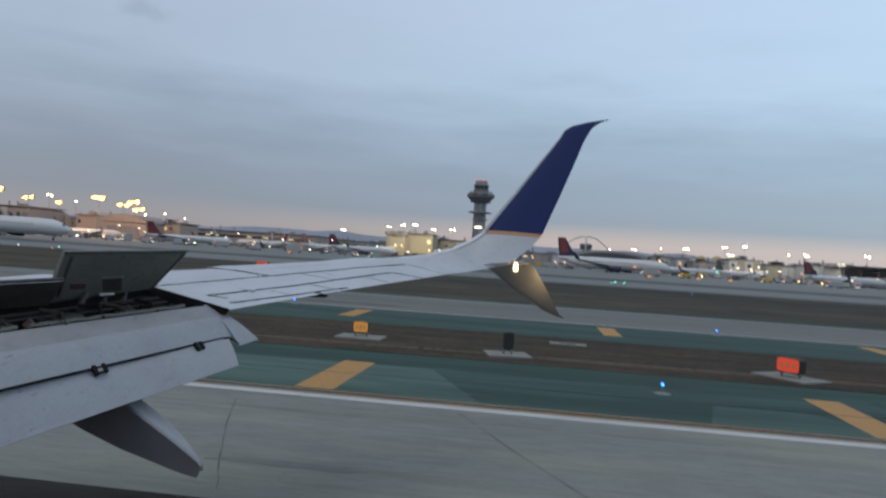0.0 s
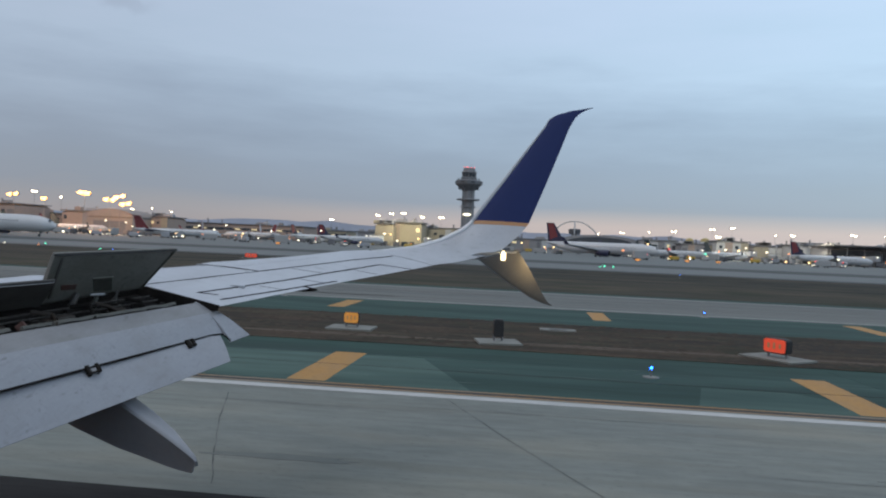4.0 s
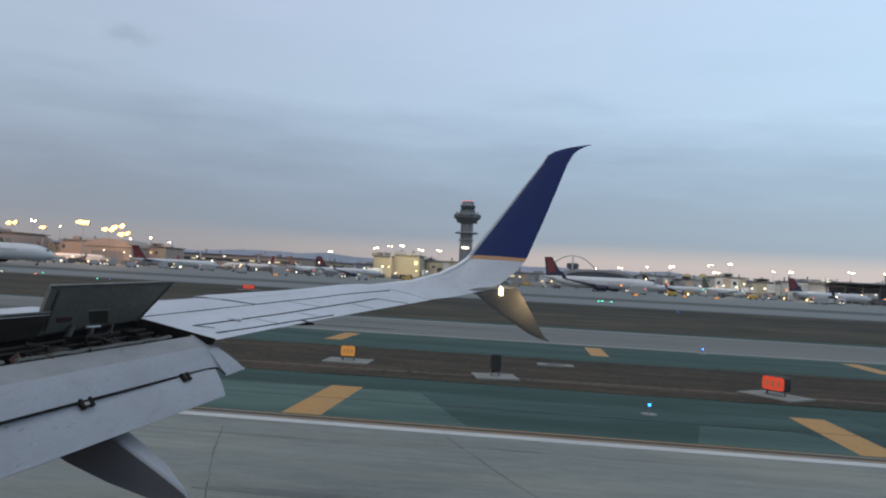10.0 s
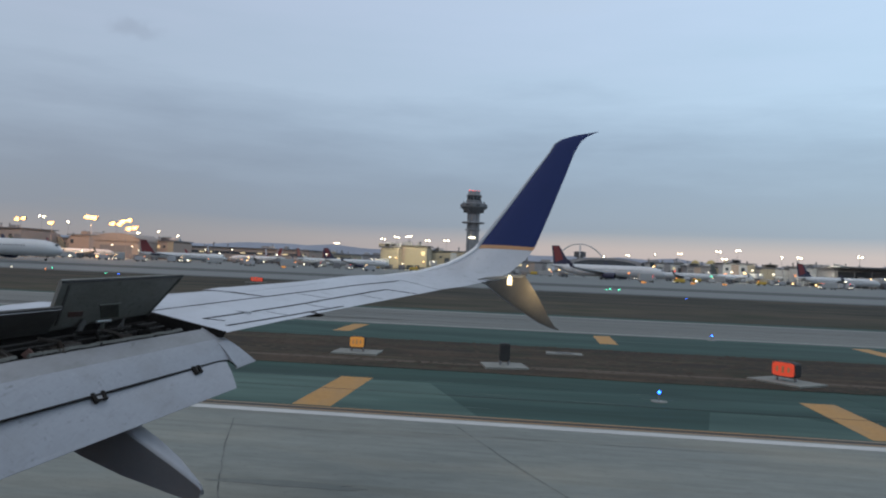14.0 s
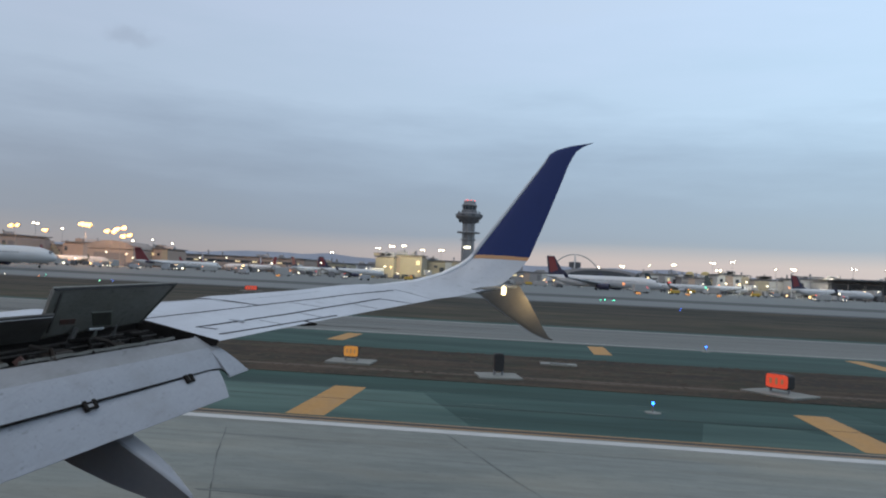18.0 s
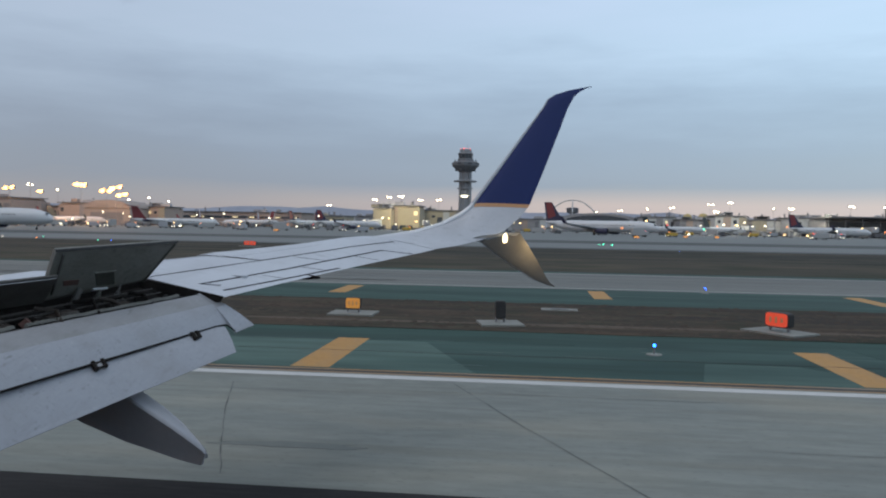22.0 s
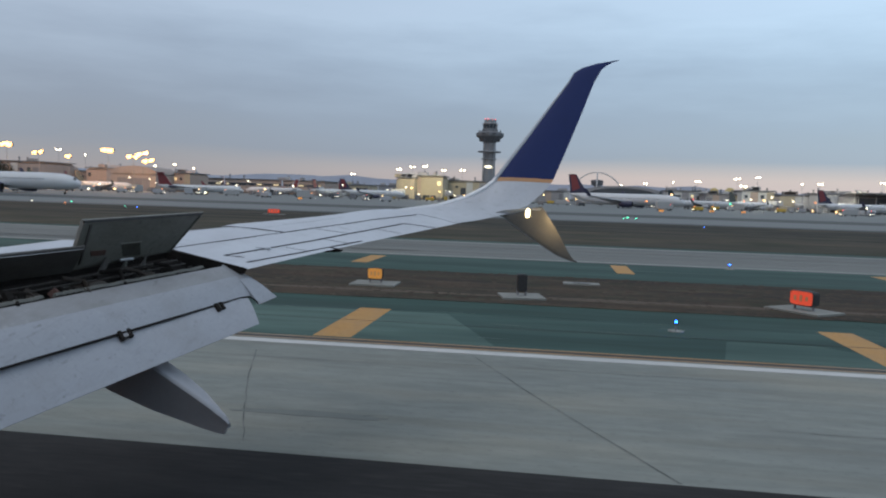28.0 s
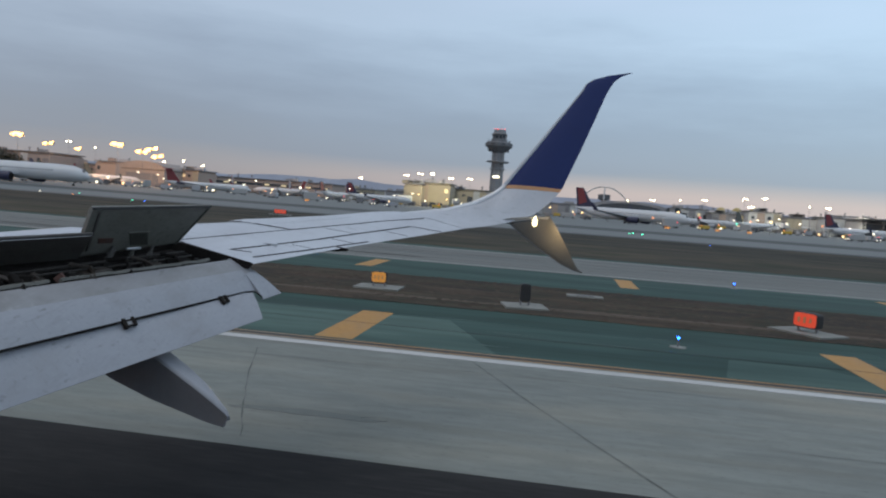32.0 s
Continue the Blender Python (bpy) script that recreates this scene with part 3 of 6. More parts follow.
strip("ground_verge", 190.0, 228.0, 0.0, M_SHOULDER, "dull paved verge between taxiway and apron", "verge")
strip("pavement_apron", 228.0, 1300.0, 0.0, M_APRON, "pale concrete apron in front of the terminals", "apron")


def marking(name, x0, x1, y0, y1, mat, label, z=0.006):
    return tagged(new(name, Mesh().slab([(x0, y0), (x1, y0), (x1, y1), (x0, y1)], z - 0.004, z).data(name, mat)), label, "marking", kind="structure")


marking("marking_white", -FAR, FAR, 19.44, 19.86, M_WHITE_LINE, "worn white runway edge line")
# a worn bare track along the infield, with ragged edges
rng = random.Random(23)
track = Mesh()
up, low = [], []
for k in range(241):
    x = -120 + k
    mid, half = 31.0 + 0.25 * noise.noise(Vector((x * 0.05, 1.3, 0))), 0.32 + 0.28 * noise.noise(Vector((x * 0.21, 5.1, 0)))
    up.append((x, mid + max(0.06, half) + rng.uniform(-0.06, 0.06)))
    low.append((x, mid - max(0.06, half) + rng.uniform(-0.06, 0.06)))
n = len(up)
track.add([(a, b, 0.026) for a, b in up + low], [(j, j + 1, n + j + 1, n + j) for j in range(n - 1)])
setting("ground_track", track, M_TRACK, "pale bare earth track through the dry grass", "track")
for y in (50.3, 65.4):
    marking("marking_taxiway_edge", -FAR, FAR, y, y + 0.5, M_EDGE_LINE, "worn pale line along the taxiway edge")
marking("marking_yellow_near", -FAR, FAR, 20.02, 20.13, M_RUST, "yellow line along the pavement edge")
marking("marking_edge_gap", -FAR, FAR, 20.14, 20.41, M_SEAM_DARK, "dark gap between the two yellow lines", 0.005)
marking("marking_green_joint", -FAR, FAR, 23.6, 23.64, M_SEAM_DARK, "thin dark joint in the green shoulder", 0.009)
marking("marking_yellow_far", -FAR, FAR, 20.42, 20.54, M_RUST, "yellow line along the green shoulder")
# joints across the concrete run askew and wander a little
rng = random.Random(5)
for x0, y0, x1, y1, wide in ((-7.3, 18.4, -4.8, 11.6, 0.017), (-1.9, 19.3, 2.0, 11.25, 0.022), (13.6, 19.3, 17.2, 11.25, 0.020), (-23.4, 19.3, -19.2, 11.25, 0.022), (29.0, 19.3, 32.8, 11.25, 0.020)):
    joint = Mesh()
    side, n = [], 15
    for j in range(n):
        q = j / (n - 1)
        w = wide * rng.uniform(0.45, 1.0)
        c = x0 + (x1 - x0) * q + rng.uniform(-0.02, 0.02) - 0.08 * math.sin(math.pi * q)
        side.append(((c - w, y0 + (y1 - y0) * q, 0.0048), (c + w, y0 + (y1 - y0) * q, 0.0048)))
    joint.add([a for a, b in side] + [b for a, b in side], [(j, j + 1, n + j + 1, n + j) for j in range(n - 1)])
    tagged(new("marking_cross_joint", joint.data("marking_cross_joint", M_TAR)), "thin uneven tar joint across the concrete", "joint", kind="structure")
for y0, y1, n in ((53.0, 54.4, 5), (55.2, 57.6, 4), (59.6, 61.8, 6)):
    rng = random.Random(int(y0 * 10))
    for k in range(n):
        x0 = -190 + 380 * k / n + rng.uniform(-20, 20)
        y = rng.uniform(y0, y1 - 0.5)
        marking("marking_rubber", x0, x0 + rng.uniform(60, 120), y, y + rng.uniform(0.3, 0.9), M_RUBBER_TAXI, "broad dark band of tyre rubber on the taxiway", 0.0045)
for y in (54.5, 58.6, 62.8):
    marking("marking_joint", -FAR, FAR, y, y + 0.12, M_SEAM, "dark sealed joint between concrete slabs", 0.005)
for x, w, y0, y1, lean, m in ((-22.0, 20.6, 20.62, 25.8, 2.0, M_GREEN_PALE), (4.6, 6.4, 20.62, 23.4, 3.2, M_GREEN_PALE), (11.4, 15.0, 22.3, 28.4, -4.0, M_GREEN_DARK), (-6.4, 8.0, 26.2, 29.2, 2.0, M_GREEN_DARK), (29.0, 12.0, 20.62, 25.4, 4.0, M_GREEN_PALE)):
    setting("pavement_green_patch", Mesh().slab([(x, y0), (x + w, y0), (x + w - lean, y1), (x + lean * 0.2, y1)], -0.002, 0.0035), m, "%s patch of the worn green shoulder paint" % ("faded" if m is M_GREEN_PALE else "darker repainted"), "shoulder")
# pale scrapes in the green paint
rng = random.Random(31)
for k in range(26):
    x, y, a = rng.uniform(-26, 30), rng.uniform(21.0, 26.8), rng.uniform(0.5, 2.2)
    w, lean = rng.uniform(0.015, 0.05), rng.uniform(-0.06, 0.06)
    scrape = [(x + a * q, y + a * q * lean + w * math.sin(math.pi * q) * sgn * rng.uniform(0.5, 1.2)) for sgn, run in ((-1, (0, 0.2, 0.45, 0.7, 0.9)), (1, (1, 0.8, 0.55, 0.3, 0.1))) for q in run]
    tagged(new("marking_scrape", Mesh().slab(scrape, 0.001, 0.0046).data("marking_scrape", M_GREEN_WORN)), "pale scraped streak in the green paint", "scrape", kind="structure")
for k in range(-14, 15):
    x = -6.0 + 15.2 * k
    tagged(marking("marking_bar", x - 0.55, x + 0.55, 20.7, 26.2, M_YELLOW, "wide yellow bar painted across the green shoulder"), group="shoulder bars")
    x = -11.0 + 15.2 * k
    tagged(marking("marking_bar", x - 0.5, x + 0.5, 43.4, 48.6, M_YELLOW, "wide yellow bar painted across the far shoulder"), group="far shoulder bars")
for k in range(7):
    x = random.uniform(-70, 70)
    y = random.uniform(12.8, 19.2)
    a, w = random.uniform(4, 16), random.uniform(0.10, 0.3)
    rim = [(x + a * q, y + sgn * w * math.sin(math.pi * q) ** 0.6 * random.uniform(0.3, 0.7)) for sgn, run in ((-1, [j / 16 for j in range(16)]), (1, [1 - j / 16 for j in range(16)])) for q in run]
    tagged(new("marking_rubber", Mesh().slab(rim, 0.001, 0.0045).data("marking_rubber", M_RUBBER_MARK)), "dark streak of tyre rubber", "marking", kind="structure")
# ragged cracks that run along the concrete
rng = random.Random(17)
for x, y, steps, wide in ((-15.0, 17.62, 30, 0.040), (-3.0, 18.15, 24, 0.045), (-30.0, 13.1, 40, 0.030), (4.0, 14.3, 22, 0.030), (9.0, 17.2, 26, 0.05)):
    crack = Mesh()
    up, low = [], []
    for j in range(steps):
        w = 0.004 + wide * rng.random() ** 2 * math.sin(math.pi * (j + 0.5) / steps)
        up.append((x, y + w))
        low.append((x, y - w))
        x += rng.uniform(0.2, 0.55)
        y += rng.uniform(-0.03, 0.032)
    n = len(up)
    crack.add([(a, b, 0.0052) for a, b in up + low], [(j, j + 1, n + j + 1, n + j) for j in range(n - 1)])
    tagged(new("marking_crack", crack.data("marking_crack", M_SEAM)), "ragged dark crack sealed with tar", "crack", kind="structure")
# dark oily stains, ragged all round
for x, y, a, b in ((7.5, 14.6, 0.9, 0.22), (-13.0, 16.6, 1.6, 0.25), (16.0, 17.4, 1.1, 0.2), (-4.2, 13.3, 1.4, 0.18)):
    stain = [(x + a * (1 + rng.uniform(-0.3, 0.3)) * math.cos(2 * math.pi * k / 22), y + b * (1 + rng.uniform(-0.35, 0.35)) * math.sin(2 * math.pi * k / 22)) for k in range(22)]
    tagged(new("marking_stain", Mesh().slab(stain, 0.001, 0.0049).data("marking_stain", M_SEAM)), "dark oily stain on the concrete", "stain", kind="structure")


# ---------------------------------------------------------------- the aircraft: wing, winglet, spoilers, flaps
plane = thing("airliner", -4.0, -2.2, 0.0, "airliner on the runway, pale wing with raised spoilers and lowered flaps", "airliner")


def apart(name, mesh, mats, parent=None, label="", smooth=False):
    """A part of the aircraft, its mesh given in the world's metres."""
    mesh.v = [(x + 4.0, y + 2.2, z) for x, y, z in mesh.v]
    return part(name, mesh, mats, parent or plane, label, smooth)


# wing sections: the share of the chord ahead of the trailing edge, and the height over it in metres
PROFILE = [(0.0, 0.0), (0.1, 0.037), (0.2, 0.075), (0.4, 0.147), (0.6, 0.212), (0.75, 0.250), (0.86, 0.272), (0.93, 0.265), (0.98, 0.215), (1.0, 0.13),
           (0.985, 0.06), (0.92, 0.0), (0.7, -0.045), (0.4, -0.04), (0.15, -0.015)]


def nose_x(y):
    """The leading edge, swept back 30 degrees."""
    return -6.3 + 0.59 * (y - 9.2)


def wing_ring(y, te, z, lift=1.0):
    c = te - nose_x(y)
    return [(te - u * c, y, z + (h * lift if h > 0 else h)) for u, h in PROFILE]


OUTER = [(9.12, -3.76, 3.06), (10.4, -3.44, 3.145), (11.6, -3.12, 3.225), (12.8, -2.62, 3.34), (13.9, -2.04, 3.47), (14.35, -1.78, 3.53, 0.86)]
apart("wing_panel", Mesh().loft([wing_ring(*s) for s in OUTER]), M_WING, label="pale grey outer wing skin", smooth=True)
# inboard of the flap end the fixed wing stops at the spoiler hinge
INNER = [(y, -4.72 - (9.1 - y) * 0.30, 3.24 - (9.1 - y) * 0.085, q) for y, q in ((9.1, 0.34), (8.4, 0.28), (7.5, 0.22), (6.0, 0.2), (4.0, 0.2), (1.5, 0.2), (-0.4, 0.2))]
apart("inner_wing_panel", Mesh().loft([wing_ring(*s) for s in INNER]), M_WING, label="pale grey inner wing skin", smooth=True)


def ribbon(points, w, lift=0.008, n=2):
    """A thin groove strip laid along points on the skin; w is its width fore and aft."""
    m = Mesh()
    rings = []
    for x, y, z in points:
        rings.append([(x - w / 2, y, z + lift), (x + w / 2, y, z + lift - w * 0.12), (x + w / 2, y, z + lift - 0.01), (x - w / 2, y, z + lift - 0.01)])
    return m.loft(rings)


def skin(y, u):
    """A point on the upper skin of the outer wing, u of the chord ahead of the trailing edge."""
    for a, b in zip(OUTER, OUTER[1:]):
        if y <= b[0] or b is OUTER[-1]:
            t = (y - a[0]) / (b[0] - a[0])
            te, z = (a[i] + (b[i] - a[i]) * t for i in (1, 2))
            break
    for p, q in zip(PROFILE, PROFILE[1:]):
        if p[0] <= u <= q[0]:
            h = p[1] + (q[1] - p[1]) * (u - p[0]) / (q[0] - p[0])
            return te - u * (te - nose_x(y)), y, z + h


def groove(name, run, w, label):
    pts = []
    for (y0, u0), (y1, u1) in zip(run, run[1:]):
        for k in range(8):
            t = k / 8
            pts.append(skin(y0 + (y1 - y0) * t, u0 + (u1 - u0) * t))
    pts.append(skin(*run[-1]))
    return apart(name, ribbon(pts, w), M_GAP, label=label)


groove("aileron_gap", [(9.54, 0.243), (10.2, 0.239), (11.25, 0.239), (12.34, 0.258), (13.53, 0.267)], 0.036, "dark gap ahead of the aileron")
apart("aileron_end_gap", Mesh().tube([Vector(skin(13.53 + 0.26 * k / 8, 0.267 - 0.257 * k / 8)) + Vector((0, 0, -0.004)) for k in range(9)], 0.012, 6), M_GAP, label="dark gap at the aileron end")
groove("tab_gap", [(9.45, 0.086), (10.6, 0.062), (12.0, 0.043)], 0.032, "thin gap of the aileron tab")
groove("aileron_corner", [(9.54, 0.243), (9.60, 0.205), (9.66, 0.165)], 0.022, "short gap at the inner aileron corner")
groove("skin_joint", [(9.2, 0.49), (10.4, 0.506), (11.7, 0.53), (13.3, 0.516), (14.2, 0.45)], 0.019, "thin joint in the wing skin")
# inboard the slat is out and the nose's dark shading is put into its colour; outboard of its end gap the next slat
# stands a little proud
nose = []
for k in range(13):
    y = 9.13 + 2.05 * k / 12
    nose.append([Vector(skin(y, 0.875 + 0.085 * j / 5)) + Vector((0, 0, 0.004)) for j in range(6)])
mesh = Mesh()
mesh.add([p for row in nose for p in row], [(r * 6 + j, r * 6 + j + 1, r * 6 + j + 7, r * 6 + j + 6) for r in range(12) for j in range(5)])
apart("shaded_nose", mesh, M_NOSE_SHADE, label="wing nose behind the drawn-out slat, its dark shading painted in", smooth=True)
lip = []
for k in range(9):
    y = 11.2 + 1.9 * k / 8
    rise = 0.034 * (1 - k / 8) * (0.4 if k == 0 else 1.0)
    top = [Vector(skin(y, u)) + Vector((-g * rise, 0, rise * q + 0.003)) for u, q, g in ((0.74, 0.0, 0.0), (0.80, 0.45, 0.2), (0.86, 0.9, 0.5), (0.93, 1.0, 1.0), (0.975, 0.7, 1.4))]
    lip.append(top + [p - Vector((0, 0, 0.02 + rise * 0.4)) for p in reversed(top)])
apart("slat", Mesh().loft(lip), M_WING, label="pale slat along the leading edge", smooth=True)
apart("slat_end_gap", Mesh().tube([Vector(skin(y, u)) + Vector((0, 0, 0.004)) for y, u in ((11.19, 0.92), (11.21, 0.84), (11.26, 0.77), (11.33, 0.67), (11.38, 0.585), (11.45, 0.52))], [0.012, 0.012, 0.011, 0.010, 0.008, 0.006], 6), M_DARK, label="dark gap at the slat end")
for y0, u0, y1, u1 in ((12.02, 0.50, 12.22, 0.26), (10.62, 0.20, 10.72, 0.05), (12.86, 0.24, 12.98, 0.03), (11.60, 0.22, 11.72, 0.05)):
    apart("panel_seam", Mesh().tube([Vector(skin(y0 + (y1 - y0) * k / 5, u0 + (u1 - u0) * k / 5)) for k in range(6)], 0.008, 5), M_FAIRING, label="faint dirty seam across the wing")
for y in (10.3,):
    x, _, z = skin(y, 0.25)
    apart("hinge_fairing", Mesh().box((x, y, z + 0.006), (0.22, 0.05, 0.028)), M_WING, label="small aileron hinge cover", smooth=True)

# near-black instead of fairing paint: the underwing shadow is in the colour
apart("hinge_fairing", Mesh().loft([[(x, 11.22 + a * w, z + b * h) for a, b in ((-1, 0.4), (-0.5, 1), (0.5, 1), (1, 0.4), (0.5, -1), (-0.5, -1))]
                                    for x, w, z, h in ((-3.85, 0.02, 3.20, 0.02), (-3.6, 0.05, 3.19, 0.04), (-3.32, 0.05, 3.185, 0.04), (-3.16, 0.035, 3.178, 0.022), (-3.12, 0.015, 3.178, 0.01))]),
      M_DARK, label="hinge fairing under the aileron, its shadow put into the colour", smooth=True)

# winglet: rings of leading edge, trailing edge, thickness, from the wing's end up to the swept tip
WL = [((-3.26, 14.35, 3.68), (-1.78, 14.35, 3.535), 0.20), ((-2.80, 14.72, 3.735), (-1.38, 14.75, 3.60), 0.19), ((-2.25, 15.02, 3.825), (-0.92, 15.0, 3.72), 0.17),
      ((-1.72, 15.20, 4.00), (-0.50, 15.17, 3.90), 0.15), ((-1.36, 15.32, 4.205), (-0.22, 15.30, 4.16), 0.12), ((-1.18, 15.39, 4.355), (-0.06, 15.39, 4.36), 0.11)]
WL_UP = [((-1.13, 15.40, 4.43), (-0.02, 15.40, 4.43), 0.105), ((-0.62, 15.60, 5.17), (0.265, 15.60, 5.17), 0.09), ((-0.12, 15.80, 5.91), (0.535, 15.80, 5.91), 0.07),
         ((0.22, 15.94, 6.41), (0.71, 15.94, 6.41), 0.05)]


def blade(le, te, th):
    le, te = Vector(le), Vector(te)
    d = te - le
    nrm = d.cross(Vector((0.66, 0.26, 1.0))).normalized() if abs(d.z) < 0.1 else Vector((0, -0.8, 0.6))
    out = []
    for u, w in ((0, 0), (0.04, 0.55), (0.2, 1), (0.55, 0.8), (1, 0.04), (0.55, -0.8), (0.2, -1), (0.04, -0.55)):
        out.append(le + d * u + nrm * (w * th / 2))
    return out


def blend(le, te, th, tilt):
    le, te = Vector(le), Vector(te)
    d = te - le
    nrm = Vector((0, -math.sin(tilt), math.cos(tilt)))
    return [le + d * u + nrm * (w * th / 2) for u, w in ((0, 0), (0.04, 0.55), (0.2, 1), (0.55, 0.8), (1, 0.04), (0.55, -0.8), (0.2, -1), (0.04, -0.55))]


tilts = (0.15, 0.45, 0.75, 1.0, 1.15, 1.25)
winglet = apart("winglet", Mesh().loft([blend(*s, a) for s, a in zip(WL, tilts)]), M_WING, label="pale curved root of the winglet", smooth=True)
apart("stripe", Mesh().loft([blend((-1.18, 15.392, 4.362), (-0.06, 15.392, 4.362), 0.113, 1.28), blend((-1.13, 15.402, 4.432), (-0.02, 15.402, 4.432), 0.113, 1.28)]),
      M_GOLD, winglet, "thin gold stripe")
# pale tube: the bright rim of light on the bare edge is painted in
apart("root_nose", Mesh().tube([Vector(s[0]) + Vector((-0.012, 0, 0.004)) for s in WL] + [Vector(WL_UP[0][0]) + Vector((-0.016, 0, 0))], [0.03, 0.05, 0.058, 0.06, 0.056, 0.052, 0.048], 10), M_LEAD, winglet, "bare leading edge, the light it catches put into its colour", True)
tip_rings = [blend(*s, 1.30) for s in WL_UP]
for le, te, th in (((0.31, 15.985, 6.60), (0.785, 15.985, 6.56), 0.04), ((0.47, 16.03, 6.715), (0.845, 16.02, 6.67), 0.035), ((0.74, 16.07, 6.805), (0.95, 16.06, 6.765), 0.025),
                   ((0.97, 16.09, 6.85), (1.05, 16.09, 6.825), 0.015), ((1.19, 16.10, 6.89), (1.20, 16.10, 6.885), 0.006)):
    tip_rings.append(blend(le, te, th, 1.30))
apart("winglet_blade", Mesh().loft(tip_rings), M_BLUE, winglet, "navy blue upper blade with a swept tip", True)
apart("blade_nose", Mesh().tube([Vector(s[0]) + Vector((-0.018, 0, 0)) for s in WL_UP] + [(0.30, 15.985, 6.60), (0.46, 16.03, 6.715)], [0.044, 0.036, 0.027, 0.016, 0.008, 0.003], 8), M_WING, winglet, "bare pale leading edge strip", True)
LOW = [((-0.98, 15.06, 3.70), (-0.22, 15.16, 3.90), 0.13), ((-0.62, 15.22, 3.42), (-0.02, 15.28, 3.60), 0.10), ((-0.22, 15.42, 3.14), (0.19, 15.44, 3.25), 0.06),
       ((0.10, 15.58, 2.93), (0.34, 15.58, 2.98), 0.035), ((0.32, 15.66, 2.835), (0.43, 15.66, 2.85), 0.014), ((0.49, 15.71, 2.785), (0.53, 15.71, 2.79), 0.006)]
apart("lower_fin", Mesh().loft([blend(*s, 2.25) for s in LOW]), M_FIN, winglet, "dark grey downward fin of the winglet", True)
apart("fin_nose", Mesh().tube([Vector(s[0]) + Vector((-0.010, 0, 0)) for s in LOW], [0.016, 0.014, 0.011, 0.008, 0.005, 0.003], 8), M_FAIRING, winglet, "paler edge of the lower fin", True)
apart("tip_cap", Mesh().loft([blend((-1.15, 15.0, 3.72), (-0.22, 15.12, 3.86), 0.16, 0.9), blend((-0.95, 15.10, 3.66), (-0.26, 15.18, 3.80), 0.08, 0.9)]), M_WING, winglet,
      "rounded wing tip underside", True)
apart("navigation_lamp", Mesh().lathe((-0.49, 15.10, 3.68), [(0.025, -0.01), (0.039, 0.0), (0.043, 0.05), (0.041, 0.12), (0.033, 0.160), (0.016, 0.175)], 12), L_NAV, winglet,
      "glowing warm white lamp at the wing tip", True)
# stand-in for the lamp's glow, set aft in open air to light the fin
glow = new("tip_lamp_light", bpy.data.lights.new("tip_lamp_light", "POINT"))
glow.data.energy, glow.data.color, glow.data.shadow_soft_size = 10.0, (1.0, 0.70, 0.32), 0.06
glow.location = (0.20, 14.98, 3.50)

# raised spoilers: hinge line at the wing, free edge up
def quad_panel(hinge0, hinge1, edge0, edge1, th):
    a, b, c, d = (Vector(p) for p in (hinge0, hinge1, edge1, edge0))
    n = (b - a).cross(d - a).normalized() * th
    rows = []
    for t in (0.0, 0.06, 0.5, 0.94, 1.0):
        l, r = a.lerp(d, t), b.lerp(c, t)
        w = 0.35 if t in (0.0, 1.0) else 1.0
        rows.append([l - n * w / 2, r - n * w / 2, r + n * w / 2, l + n * w / 2])
    return Mesh().loft(rows)


SP1 = ((-5.10, 7.50, 3.13), (-4.68, 8.885, 3.262), (-4.68, 7.14, 3.70), (-4.235, 8.875, 3.762))
sp1 = apart("spoiler", quad_panel(*SP1, 0.045), M_SPOILER, label="raised grey spoiler panel seen from behind")
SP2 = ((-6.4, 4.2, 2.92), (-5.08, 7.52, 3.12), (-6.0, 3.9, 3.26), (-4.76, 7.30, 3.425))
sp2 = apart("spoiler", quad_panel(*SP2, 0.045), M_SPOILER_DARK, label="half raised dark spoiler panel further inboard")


def on_panel(sp, s, t, out=0.0):
    a, b, d, c = (Vector(p) for p in sp)
    n = (b - a).cross(d - a).normalized()
    p = a.lerp(b, s).lerp(d.lerp(c, s), t)
    return p + (n if n.x > 0 else -n) * out


def panel_block(sp, s0, s1, t0, t1, th):
    back = [on_panel(sp, s, t, 0.015) for s, t in ((s0, t0), (s1, t0), (s1, t1), (s0, t1))]
    front = [on_panel(sp, s, t, 0.022 + th) for s, t in ((s0 + 0.01, t0 + 0.02), (s1 - 0.01, t0 + 0.02), (s1 - 0.01, t1 - 0.02), (s0 + 0.01, t1 - 0.02))]
    return Mesh().loft([back, front])


def panel_patch(sp, corners, out, th):
    """A raised or sunk plate on a spoiler, by its four corners along the span and up the panel."""
    mid = [sum(c[i] for c in corners) / 4 for i in (0, 1)]
    back = [on_panel(sp, s, t, out) for s, t in corners]
    front = [on_panel(sp, s + (mid[0] - s) * 0.06, t + (mid[1] - t) * 0.06, out + th) for s, t in corners]
    return Mesh().loft([back, front])


# the recess is a flat dark olive plate laid on the panel
apart("recess_plate", panel_patch(SP1, ((0.47, 0.13), (0.66, 0.09), (0.565, 0.42), (0.385, 0.44)), 0.02, 0.006), M_RECESS, sp1, "dark olive plate at the actuator recess")
apart("recess_plate", panel_patch(SP1, ((0.15, 0.27), (0.28, 0.245), (0.27, 0.36), (0.13, 0.385)), 0.02, 0.006), M_RUSTY, sp1, "rust-red stained plate on the spoiler")
apart("recess_rim", panel_patch(SP1, ((0.375, 0.445), (0.575, 0.425), (0.57, 0.445), (0.37, 0.465)), 0.018, 0.014), M_SPOILER, sp1)
apart("edge_strip", panel_block(SP1, 0.0, 1.0, 0.965, 1.0, 0.012), M_RUB, sp1, "dark trailing edge seal")
